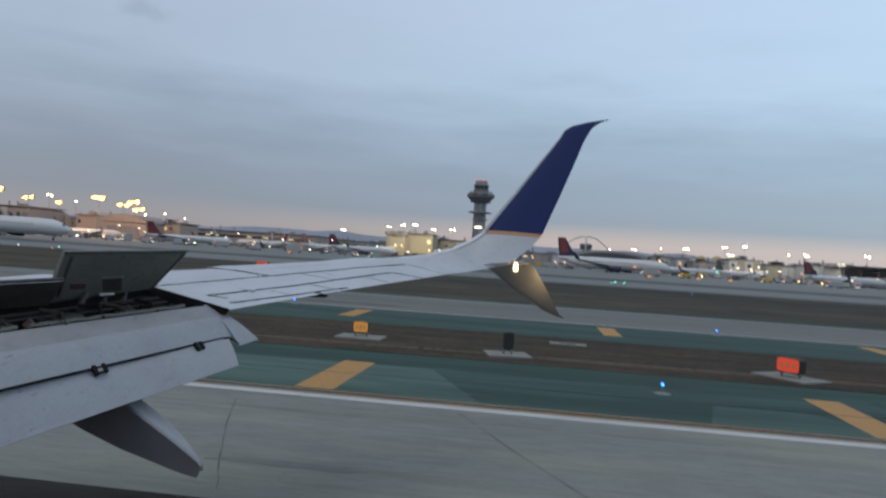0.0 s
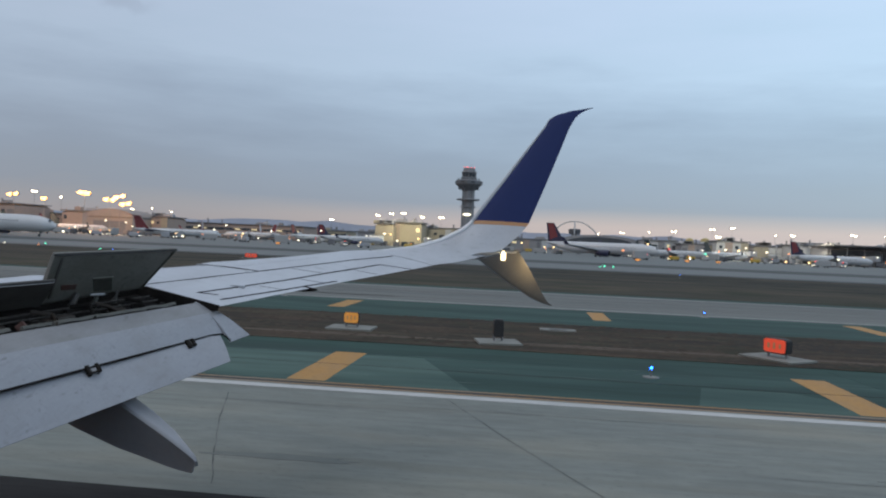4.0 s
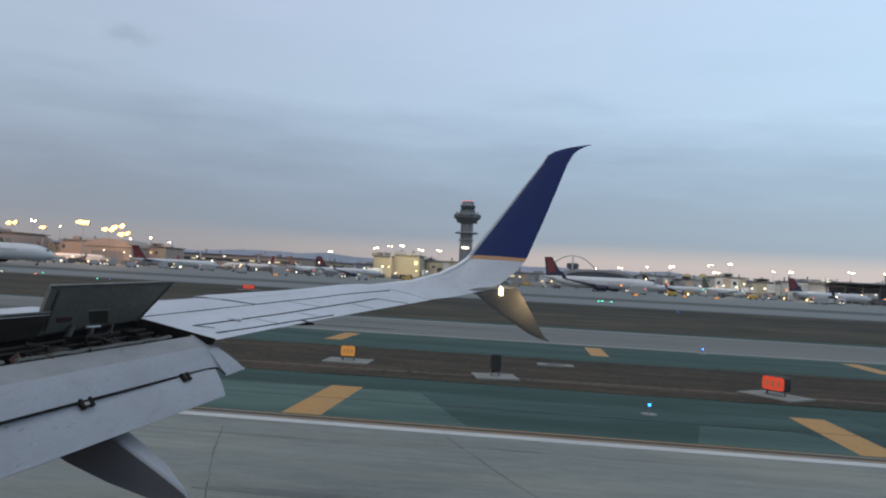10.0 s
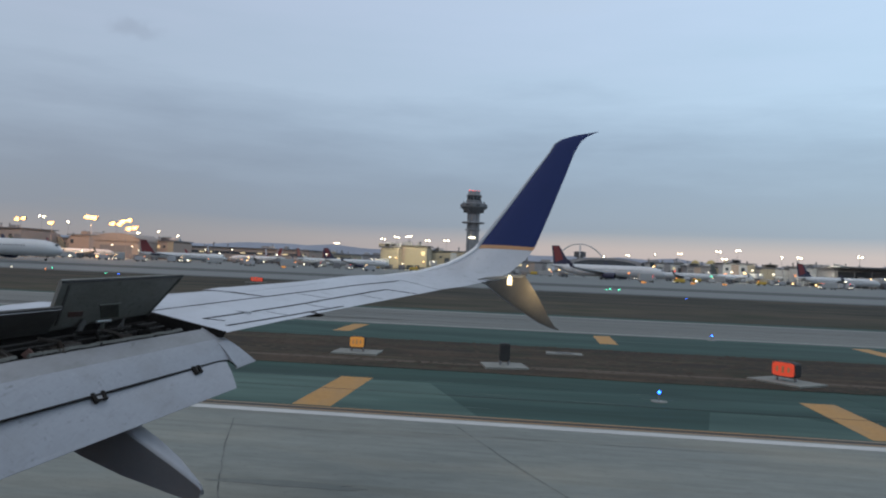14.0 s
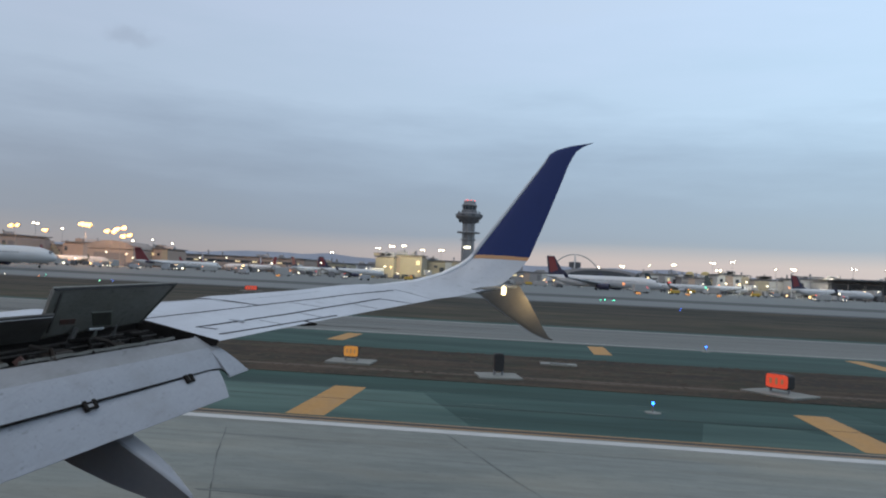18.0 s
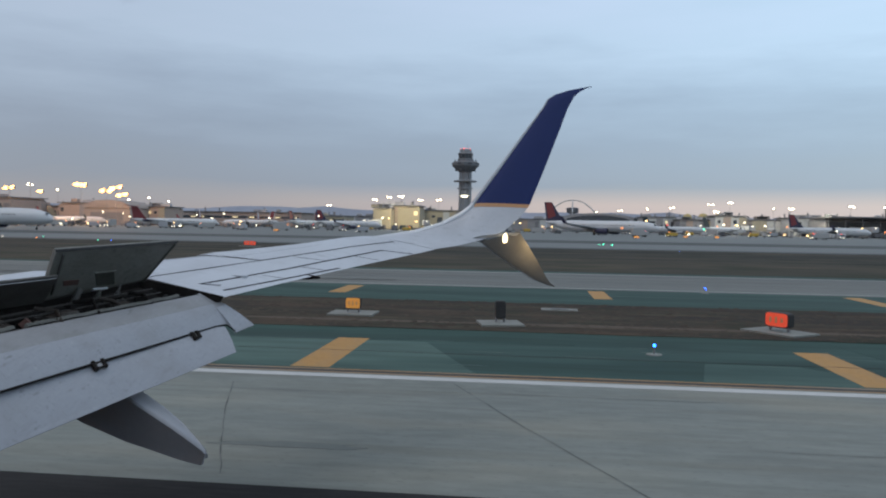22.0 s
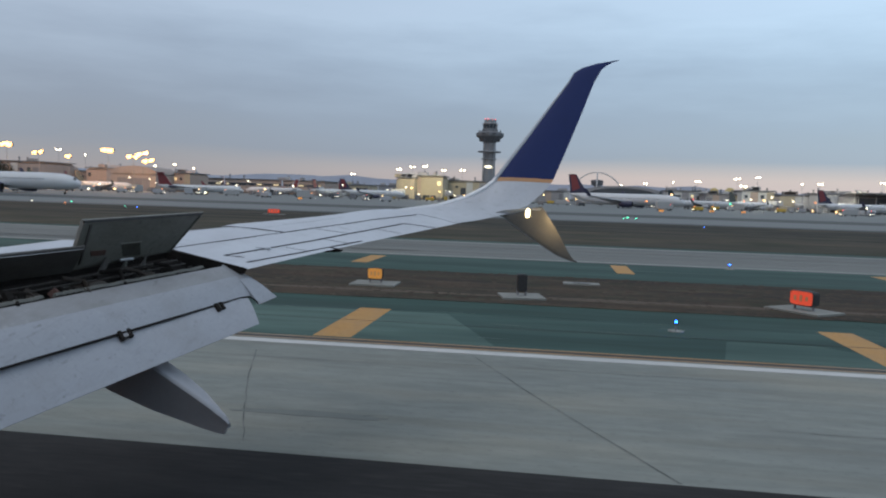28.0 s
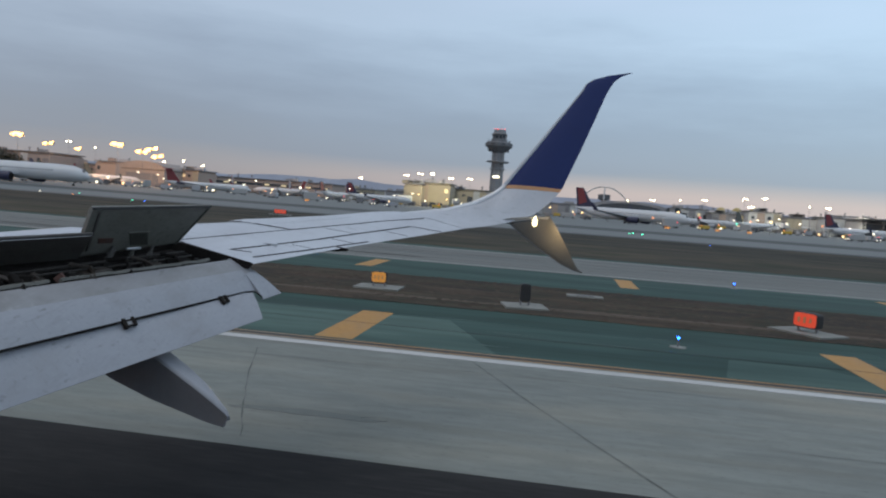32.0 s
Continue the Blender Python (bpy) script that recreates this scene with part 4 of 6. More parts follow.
apart("edge_strip", panel_block(SP1, 0.968, 1.0, 0.0, 0.96, 0.012), M_RECESS, sp1, "dark outer edge seal")
apart("edge_strip", panel_block(SP2, 0.0, 1.0, 0.95, 1.0, 0.012), M_RUB, sp2, "dark trailing edge seal")
apart("edge_lip", panel_patch(SP2, ((0.72, 0.985), (0.995, 0.985), (0.995, 1.0), (0.72, 1.0)), 0.034, 0.006), M_SLAT, sp2, "pale lip of the spoiler")
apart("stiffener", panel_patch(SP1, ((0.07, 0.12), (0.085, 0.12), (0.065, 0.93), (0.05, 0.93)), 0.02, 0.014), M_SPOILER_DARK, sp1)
apart("actuator_rod", Mesh().tube([on_panel(SP1, 0.42, 0.13, 0.06), on_panel(SP1, 0.56, 0.10, 0.06)], 0.013), M_PLANE, sp1, "bright actuator rod", True)
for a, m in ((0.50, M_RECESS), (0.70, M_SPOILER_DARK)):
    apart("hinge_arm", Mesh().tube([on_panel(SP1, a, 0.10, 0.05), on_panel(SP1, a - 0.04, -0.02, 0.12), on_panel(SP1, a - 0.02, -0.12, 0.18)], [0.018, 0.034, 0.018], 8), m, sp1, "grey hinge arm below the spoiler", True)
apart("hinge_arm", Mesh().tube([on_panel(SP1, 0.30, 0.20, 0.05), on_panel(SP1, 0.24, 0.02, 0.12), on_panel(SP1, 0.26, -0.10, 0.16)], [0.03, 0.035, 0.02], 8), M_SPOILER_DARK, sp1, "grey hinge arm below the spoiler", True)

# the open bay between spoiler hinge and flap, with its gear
# floor and walls carry the bay's deep shade in their near-black colour
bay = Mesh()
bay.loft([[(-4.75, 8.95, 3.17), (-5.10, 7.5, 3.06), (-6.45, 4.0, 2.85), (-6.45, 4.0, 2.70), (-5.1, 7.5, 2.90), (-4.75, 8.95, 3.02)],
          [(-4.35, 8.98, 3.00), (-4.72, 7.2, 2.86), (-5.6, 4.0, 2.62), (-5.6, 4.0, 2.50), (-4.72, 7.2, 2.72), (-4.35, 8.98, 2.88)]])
apart("flap_bay", bay, M_DARK, label="open bay ahead of the flap, its deep shade in the colour")
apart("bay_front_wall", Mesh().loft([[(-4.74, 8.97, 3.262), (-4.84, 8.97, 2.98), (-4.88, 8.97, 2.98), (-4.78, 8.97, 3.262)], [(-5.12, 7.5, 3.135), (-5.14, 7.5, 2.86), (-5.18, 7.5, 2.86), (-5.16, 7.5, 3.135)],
                                     [(-6.44, 4.0, 2.925), (-6.46, 4.0, 2.66), (-6.50, 4.0, 2.66), (-6.48, 4.0, 2.925)]]), M_DARK, label="spar wall at the front of the bay, shade in its colour")
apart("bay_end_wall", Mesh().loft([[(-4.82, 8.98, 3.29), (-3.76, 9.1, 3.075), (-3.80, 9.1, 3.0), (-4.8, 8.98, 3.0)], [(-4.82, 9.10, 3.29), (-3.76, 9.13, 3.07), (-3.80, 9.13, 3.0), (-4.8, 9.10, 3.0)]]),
      M_DARK, label="end wall of the bay, shade in its colour")
rng = random.Random(5)
for k in range(46):
    s = (k + rng.uniform(0.0, 1.0)) / 46
    x, y, z = -5.42 + 0.92 * s, 5.2 + 3.6 * s, 2.90 + 0.165 * s
    mat = rng.choices((M_DARK, M_BROWN_METAL, M_RUSTY, M_METAL, M_RECESS), (10, 6, 1.2, 0.4, 1.5))[0]
    turn = Matrix.Rotation(radians(rng.uniform(-60, 60)), 3, "Z") @ Matrix.Rotation(radians(rng.uniform(-20, 50)), 3, "Y")
    c = Vector((x + rng.uniform(0.0, 0.24), y, z + rng.uniform(-0.04, 0.05)))
    if k % 3:
        apart("bay_bracket", Mesh().box(c, (rng.uniform(0.04, 0.15), rng.uniform(0.03, 0.14), rng.uniform(0.03, 0.10)), turn), mat)
    else:
        r = rng.uniform(0.02, 0.045)
        ax = turn @ Vector((0.5, 1, 0.1)).normalized() * rng.uniform(0.05, 0.13)
        apart("bay_fitting", Mesh().tube([c - ax, c - ax * 0.4, c - ax * 0.38, c + ax * 0.5, c + ax], [r * 0.5, r * 0.5, r, r, r * 0.4], 9), mat, smooth=True)
for k in range(7):
    s = (k + rng.uniform(0.1, 0.9)) / 7
    x, y, z = -5.35 + 0.78 * s, 5.4 + 3.2 * s, 3.01 + 0.15 * s
    apart("bay_actuator", Mesh().tube([(x, y, z), (x + 0.15, y + rng.uniform(-0.02, 0.2), z + rng.uniform(-0.05, 0.03)), (x + 0.36, y + rng.uniform(-0.15, 0.3), z - 0.11)], [0.026, 0.024, 0.016], 8),
          (M_DARK, M_BROWN_METAL)[k % 2], smooth=True)
apart("torque_tube", Mesh().tube([(-5.40, 4.2, 2.80), (-4.68, 7.0, 2.95), (-4.27, 8.55, 3.04)], 0.02, 8), M_BROWN_METAL, label="long torque tube in the bay", smooth=True)
for d, m in ((0.0, M_BRONZE), (0.05, M_DARK), (0.10, M_BRONZE)):
    apart("hydraulic_pipe", Mesh().tube([(-5.70 + d, 4.2, 2.86 - d * 0.3), (-5.3 + d, 5.8, 2.99 - d * 0.5), (-4.98 + d, 6.9, 3.06 - d * 0.3), (-4.70 + d, 8.0, 3.13 - d * 0.5), (-4.52 + d, 8.8, 3.17 - d * 0.4)], 0.011, 6), m, smooth=True)

# flaps
def flap(fore0, fore1, aft0, aft1, bulge, th, steps=7):
    """A curved panel from the outer end (0) to the inner end (1), bulged upwards between its fore and aft edges."""
    rings = []
    for end in (0.0, 0.02, 0.98, 1.0):
        f, a = Vector(fore0).lerp(Vector(fore1), end), Vector(aft0).lerp(Vector(aft1), end)
        up = Vector((0.62, 0.0, 0.78))
        top = [f.lerp(a, k / steps) + up * bulge * math.sin(math.pi * (0.12 + 0.88 * k / steps)) for k in range(steps + 1)]
        low = [f.lerp(a, k / steps) + up * (bulge * math.sin(math.pi * (0.12 + 0.88 * k / steps)) - th * (1 - 0.92 * k / steps)) for k in range(steps, -1, -1)]
        rings.append(top + low)
    return Mesh().loft(rings)


main = flap((-4.07, 9.02, 3.075), (-5.33, 4.2, 2.82), (-3.655, 9.02, 2.75), (-4.78, 4.2, 2.44), 0.06, 0.14)
tip, root = [], []
for k in range(8):
    f, c = Vector((-4.06, 9.06, 3.095)), Vector((-3.475, 9.42, 2.69))
    tip.append(f.lerp(c, k / 7) + Vector((0.62, 0, 0.78)) * 0.055 * math.sin(math.pi * (0.12 + 0.88 * k / 7)))
tip += [p - Vector((0.62, 0, 0.78)) * 0.05 * (1 - 0.8 * k / 7) for k, p in reversed(list(enumerate(tip)))]
root, up = [], Vector((0.62, 0, 0.78))
for k in range(8):      # the outer end reaches further aft than the flap proper, past the notch over the aft flap
    f, c = Vector((-4.07, 9.02, 3.075)), Vector((-3.545, 8.985, 2.652))
    root.append(f.lerp(c, k / 7) + up * 0.06 * math.sin(math.pi * (0.12 + 0.88 * k / 7)))
root += [p - up * 0.09 * (1 - 0.88 * k / 7) for k, p in reversed(list(enumerate(root)))]
for r in range(3):
    for k in range(3):
        main.mi[r * 16 + k] = 1
main_flap = apart("main_flap", main, [M_FLAP, M_FLAP_FORE], label="lowered main flap panel", smooth=True)
tip_mesh = Mesh().loft([tip, root])
tip_mesh.mi[:3] = [1, 1, 1]
apart("flap_tip", tip_mesh, [M_FLAP, M_FLAP_FORE], main_flap, "raked outer end of the flap", True)
aft_flap = apart("aft_flap", flap((-3.70, 8.955, 2.748), (-4.88, 4.2, 2.455), (-3.40, 8.635, 2.474), (-4.56, 4.2, 1.985), 0.022, 0.07), M_FLAP, label="lowered aft flap panel", smooth=True)
# a black tube stands for the shade where the main flap overhangs
apart("flap_slot_shade", Mesh().tube([(-3.545, 8.972, 2.668), (-3.60, 8.975, 2.708), (-3.655, 8.955, 2.742), (-3.72, 8.80, 2.742), (-4.01, 7.5, 2.652), (-4.79, 4.1, 2.43)], [0.006, 0.009, 0.011, 0.012, 0.013, 0.009], 6), M_DARK, main_flap, "dark tube drawn as the shade between main and aft flap")
span, chord = Vector((1.12, 4.72, 0.30)).normalized(), Vector((0.345, -0.20, -0.30)).normalized()
for x, y, z, wide, dark in ((-3.815, 8.39, 2.714, 0.135, True), (-4.15, 6.98, 2.62, 0.165, False)):
    c, n = Vector((x, y, z)), chord.cross(span).normalized()
    n = n if n.z > 0 else -n
    turn = Matrix((chord, span, n)).transposed()
    w = 0.045 if not dark else 0.05
    bracket = apart("flap_bracket", Mesh().box(c - span * (wide / 2 - w / 2) + chord * 0.05 + n * 0.012, (0.12, w, 0.034), turn), M_DARK, aft_flap, "dark hinge bracket on the flap")
    apart("flap_bracket", Mesh().box(c + span * (wide / 2 - w / 2) + chord * 0.045 + n * 0.012, (0.11, w * 0.9, 0.034), turn), M_DARK, aft_flap, "dark hinge bracket on the flap")
    apart("bracket_bolt", Mesh().tube([c - span * wide * 0.45 + chord * 0.095 + n * 0.022, c + span * wide * 0.45 + chord * 0.09 + n * 0.022], 0.012, 8), M_DARK, aft_flap, smooth=True)
    apart("bracket_plate", Mesh().box(c + chord * 0.03 + n * 0.006, (0.085, wide - w * 1.2, 0.012), turn), M_FLAP_FORE if not dark else M_METAL, aft_flap, "pale plate in the bracket" if not dark else "dull plate in the bracket")

edge0, edge1 = Vector((-4.07, 9.02, 3.075)), Vector((-5.33, 4.2, 2.82))
for s0, s1, w in ((0.05, 0.40, 0.030), (0.405, 0.47, 0.022), (0.50, 0.74, 0.034), (0.76, 0.98, 0.03)):
    run = [edge0.lerp(edge1, s0 + (s1 - s0) * k / 10) + Vector((-0.060, 0, 0.038 + 0.006 * math.sin(9.0 * k + 40 * s0))) for k in range(11)]
    apart("seal_strip", Mesh().loft([[p + Vector(o) for o in ((-w, 0, -0.035), (-w * 0.6, 0, 0.010), (w * 0.5, 0, 0.012), (w, 0, -0.014))] for p in run]), M_SEAL_GREY, main_flap, "worn grey rubber seal at the front of the flap")
# canoe fairing under the flap: a lit top over flat flanks that lean in to a narrow keel
def keel(x, yr, yo, zr, yk, low, back=0.0):
    h = zr - low
    return [(x, yr + 0.004, zr - 0.05 * h - 0.016), (x, yr + 0.014, zr - 0.012), (x, yr + 0.034, zr), (x, yo - 0.05, zr - 0.004), (x, yo - 0.012, zr - 0.025), (x, yo, zr - 0.06 - 0.06 * h), (x - back * 0.5, yo - 0.03, low + 0.45 * h),
            (x - back, yk + 0.05, low + 0.012), (x - back, yk + 0.02, low), (x - back, yk - 0.015, low + 0.008), (x - back * 0.6, yr + (yk - yr) * 0.62, low + 0.40 * h)]


apart("flap_fairing", Mesh().loft([keel(-5.5, 7.27, 7.45, 2.60, 7.36, 2.36), keel(-4.9, 7.22, 7.53, 2.55, 7.37, 2.09), keel(-4.5, 7.215, 7.55, 2.475, 7.37, 1.90), keel(-4.05, 7.215, 7.54, 2.305, 7.37, 1.735), keel(-3.92, 7.215, 7.53, 2.225, 7.37, 1.70),
                                   keel(-3.734, 7.215, 7.52, 2.112, 7.365, 1.652), keel(-3.492, 7.215, 7.46, 1.965, 7.35, 1.592, 0.01), keel(-3.333, 7.22, 7.385, 1.857, 7.34, 1.562, 0.02), keel(-3.20, 7.23, 7.33, 1.757, 7.32, 1.552, 0.04),
                                   keel(-3.165, 7.24, 7.305, 1.71, 7.30, 1.575, 0.06)]), M_FAIRING, label="grey canoe fairing below the flap", smooth=True)

# fuselage side behind the camera, and the wheels that carry it
hull = Mesh()
hull.loft([[(x, -2.35 + r * math.cos(a), 3.55 + r * math.sin(a)) for a in (2 * math.pi * k / 28 for k in range(28))]
           for x, r in ((-22, 0.2), (-20.5, 1.1), (-18, 1.75), (-15, 1.88), (14, 1.88), (17, 1.7), (21, 0.9), (22.5, 0.3))])
# the unseen belly is dark so it throws little light on the fairing
hull.mi = [1 if sum(hull.v[i][2] for i in f) / len(f) < 3.3 else 0 for f in hull.f]
apart("fuselage", hull, [M_PLANE, M_NAVY], label="plain white fuselage side over a dark blue belly", smooth=True)
for y in (-4.9, 0.2):
    leg = apart("landing_gear", Mesh().tube([(-5.2, y, 0.6), (-5.2, y + (0.0 if y > -2 else 0), 2.7)], 0.12, 10), M_METAL, smooth=True)
    for d in (-0.45, 0.45):
        w = Mesh()
        w.loft([[(-5.2 + r * math.cos(a), y + d + o, 0.56 + r * math.sin(a)) for a in (2 * math.pi * k / 20 for k in range(20))]
                for o, r in ((-0.18, 0.34), (-0.17, 0.5), (-0.10, 0.56), (0.10, 0.56), (0.17, 0.5), (0.18, 0.34))])
        apart("wheel", w, M_RUB, leg, smooth=True)


# ---------------------------------------------------------------- infield fittings
def edge_light(x, y, z=0.0):
    ob = thing("edge_light", x, y, z, "low blue taxiway edge light on a short stem", "edge light", "blue edge lights")
    part("base_plate", Mesh().lathe((0, 0, -0.02), [(0.26, 0), (0.26, 0.035), (0.20, 0.045)], 14), M_PAD, ob, "pale concrete base")
    part("stem", Mesh().lathe((0, 0, 0), [(0.12, 0), (0.12, 0.02), (0.03, 0.04), (0.03, 0.24), (0.06, 0.26)], 10), M_POLE, ob, smooth=True)
    part("lens", Mesh().lathe((0, 0, 0.26), [(0.038, 0), (0.046, 0.03), (0.038, 0.065), (0.014, 0.085)], 10), L_BLUE, ob, "glowing blue glass dome", True)
    return ob


first = edge_light(-33.5, 24.8)
for x, y, z in [(-14.8 + 18.8 * k, 24.8, 0.0) for k in range(-4, 6)] + [(-70 + 27 * k, 49.3, 0.0) for k in range(7)] + [(-120 + 48 * k, 126.0, 0.0) for k in range(7)]:
    copy_thing(first, pose(x, y, z))


def sign(x, y, w, h, face, label, turn=0.0, mark=M_GOLD, deep=0.3):
    ob = thing("taxiway_sign", x, y, 0.02, label, "sign", "taxiway signs", turn=turn)
    part("pad", Mesh().box((0, 0, 0.04), (w + 1.3, 1.6, 0.08)), M_PAD, ob, "pale concrete pad")
    def rounded(a, b, d):
        ring = []
        for k in range(20):
            c, s = math.cos(2 * math.pi * k / 20), math.sin(2 * math.pi * k / 20)
            ring.append((a / 2 * math.copysign(abs(c) ** 0.32, c), d, 0.24 + h / 2 + b / 2 * math.copysign(abs(s) ** 0.32, s)))
        return ring
    part("cabinet", Mesh().loft([rounded(w * 0.94, h * 0.94, deep / 2), rounded(w, h, deep * 0.37), rounded(w, h, -deep * 0.37), rounded(w * 0.96, h * 0.96, -deep * 0.47)]), M_RUB, ob, "dark rounded sign cabinet")
    part("face", Mesh().loft([rounded(w * 0.93, h * 0.9, -deep * 0.47), rounded(w * 0.90, h * 0.86, -deep * 0.52)]), face, ob, "glowing sign face")
    for s in (-0.38, 0.38):
        part("leg", Mesh().lathe((s * w, 0, 0.07), [(0.07, 0), (0.05, 0.03), (0.05, 0.26)], 8), M_POLE, ob)
    for k in range(3):
        part("mark", Mesh().box((w * (-0.24 + 0.24 * k), -deep * 0.525, 0.24 + h / 2), (w * 0.09, 0.008, h * (0.34, 0.42, 0.3)[k])), mark, ob, "faint upright bar on the face")
    return ob


sign(9.7, 30.9, 1.05, 0.58, M_SIGN_R, "red lit taxiway sign on a pale pad", -54, M_GOLD, 0.42)
sign(-1.1, 31.0, 0.42, 0.72, M_RUB, "dark unlit back of a small taxiway sign on a pale pad", 12, M_RUB)
sign(-7.6, 33.0, 0.68, 0.5, M_SIGN_Y, "orange lit taxiway sign on a pale pad in the infield")
sign(-44.0, 118.0, 2.1, 0.65, M_SIGN_R, "long glowing red runway sign beyond the taxiway", mark=M_WALL_C)
for az, far in ((7.8, 300), (11.2, 340), (13.3, 350), (-18.6, 330)):
    sign(*place(az, far), 1.9, 0.75, M_SIGN_GLOW, "small glowing orange taxiway sign by the apron")
cover = thing("manhole_cover", 1.5, 36.8, 0.02, "pale concrete drain cover in the dry grass", "drain cover")
part("slab", Mesh().box((0, 0, 0.03), (1.7, 0.8, 0.07)), M_PAD, cover)
part("grate", Mesh().box((0, 0, 0.07), (0.8, 0.5, 0.03)), M_METAL, cover)

# tufts of dry grass in the infield, too many to count
tuft = Mesh()
rng = random.Random(11)
for k in range(5200):
    x, y = rng.uniform(-48, 48), rng.uniform(28.9, 39.9)
    h, w, a = rng.uniform(0.015, 0.035), rng.uniform(0.06, 0.22), rng.gauss(0, 0.35)
    dx, dy = math.cos(a) * w, math.sin(a) * w
    lx, ly = rng.uniform(-0.06, 0.06), rng.uniform(0.10, 0.2)
    tuft.add([(x - dx, y - dy, 0.02), (x + dx, y + dy, 0.02), (x + dx * 0.3 + lx, y + dy * 0.3 + ly, 0.02 + h), (x - dx * 0.5 + lx, y - dy * 0.5 + ly, 0.02 + h * 0.8)], [(0, 1, 2, 3)])
tagged(new("dry_grass", tuft.data("dry_grass", M_TUFT)), "short dry brown grass in the infield", "grass", kind="stuff")


# ---------------------------------------------------------------- parked airliners
def jet(x, y, length, turn, tail, label, high_tail=False, pod=M_PLANE_GREY, tip=None):
    """An airliner with its nose along its own +x, standing on its wheels."""
    ob = thing("parked_airliner", x, y, 0.0, label, "airliner", "parked airliners", turn=turn)
    L, r = length, length * (0.036 if high_tail else 0.048)
    zc = r + 1.6
    hull = []
    for u, q, lift in ((-0.5, 0.08, 0.75), (-0.46, 0.30, 0.6), (-0.36, 0.72, 0.24), (-0.24, 0.97, 0.03), (-0.1, 1, 0), (0.3, 1, 0), (0.40, 0.93, -0.04), (0.46, 0.68, -0.16), (0.49, 0.34, -0.28), (0.5, 0.08, -0.33)):
        hull.append([(u * L, r * q * math.cos(a), zc + r * lift + r * q * math.sin(a)) for a in (2 * math.pi * k / 16 for k in range(16))])
    part("fuselage", Mesh().loft(hull), M_PLANE, ob, smooth=True)
    fin_h, fin_c = L * (0.172 if not high_tail else 0.14), L * 0.155
    z0 = zc + r * 0.7
    fin = Mesh().loft([[(-0.33 * L, -0.18, z0), (-0.33 * L, 0.18, z0), (-0.33 * L - fin_c, 0.12, z0), (-0.33 * L - fin_c, -0.12, z0)],
                       [(-0.44 * L, -0.09, z0 + fin_h), (-0.44 * L, 0.09, z0 + fin_h), (-0.44 * L - fin_c * 0.46, 0.05, z0 + fin_h), (-0.44 * L - fin_c * 0.46, -0.05, z0 + fin_h)]])
    f = part("tail_fin", fin, tail, ob, "painted tail fin")
    if tip:
        part("fin_flash", Mesh().loft([[(-0.40 * L, -0.17, z0 + fin_h * 0.3), (-0.40 * L, 0.17, z0 + fin_h * 0.3), (-0.33 * L - fin_c * 0.9, 0.17, z0 + fin_h * 0.15), (-0.33 * L - fin_c * 0.9, -0.17, z0 + fin_h * 0.15)],
                                       [(-0.443 * L, -0.13, z0 + fin_h * 0.97), (-0.443 * L, 0.13, z0 + fin_h * 0.97), (-0.45 * L - fin_c * 0.30, 0.11, z0 + fin_h * 0.97), (-0.45 * L - fin_c * 0.30, -0.11, z0 + fin_h * 0.97)]]), tip, f, "second colour on the fin")
    tz = z0 + fin_h if high_tail else zc + r * 0.45
    for s in (-1, 1):
        a0 = -0.42 * L if high_tail else -0.38 * L
        part("tailplane", Mesh().loft([[(a0, s * 0.1, tz - 0.15), (a0, s * 0.1, tz + 0.15), (a0 - 0.075 * L, s * 0.1, tz + 0.06), (a0 - 0.075 * L, s * 0.1, tz - 0.06)],
                                       [(a0 - 0.08 * L, s * 0.155 * L, tz + 0.35), (a0 - 0.08 * L, s * 0.155 * L, tz + 0.5), (a0 - 0.11 * L, s * 0.155 * L, tz + 0.45), (a0 - 0.11 * L, s * 0.155 * L, tz + 0.38)]]),
             M_PLANE_GREY if not high_tail else tail, ob)
        wz = zc - r * 0.55
        part("wing", Mesh().loft([[(0.09 * L, s * r * 0.8, wz - 0.3), (0.09 * L, s * r * 0.8, wz + 0.3), (-0.09 * L, s * r * 0.8, wz + 0.15), (-0.09 * L, s * r * 0.8, wz - 0.15)],
                                  [(-0.12 * L, s * 0.44 * L, wz + 0.045 * L), (-0.12 * L, s * 0.44 * L, wz + 0.05 * L), (-0.16 * L, s * 0.44 * L, wz + 0.048 * L), (-0.16 * L, s * 0.44 * L, wz + 0.045 * L)]]), M_PLANE_GREY, ob)
        part("wing_fin", Mesh().loft([[(-0.12 * L, s * 0.44 * L - 0.05, wz + 0.046 * L), (-0.12 * L, s * 0.44 * L + 0.05, wz + 0.046 * L), (-0.16 * L, s * 0.44 * L + 0.05, wz + 0.046 * L), (-0.16 * L, s * 0.44 * L - 0.05, wz + 0.046 * L)],
                                      [(-0.165 * L, s * 0.452 * L - 0.03, wz + 0.105 * L), (-0.165 * L, s * 0.452 * L + 0.03, wz + 0.105 * L), (-0.185 * L, s * 0.452 * L + 0.03, wz + 0.105 * L), (-0.185 * L, s * 0.452 * L - 0.03, wz + 0.105 * L)]]), tail, ob)
        er = r * (0.42 if high_tail else 0.56)
        ex, ey, ez = (-0.30 * L, s * (r + er * 1.15), zc + r * 0.3) if high_tail else (0.065 * L, s * 0.155 * L, max(wz - er * 0.75, er + 0.45))
        eng = part("engine", Mesh().loft([[(ex + u * L, ey + er * q * math.cos(a), ez + er * q * math.sin(a)) for a in (2 * math.pi * k / 12 for k in range(12))]
                                          for u, q in ((0.055, 0.82), (0.05, 0.98), (0.02, 1.0), (-0.03, 0.82), (-0.055, 0.45))]), pod, ob, smooth=True)
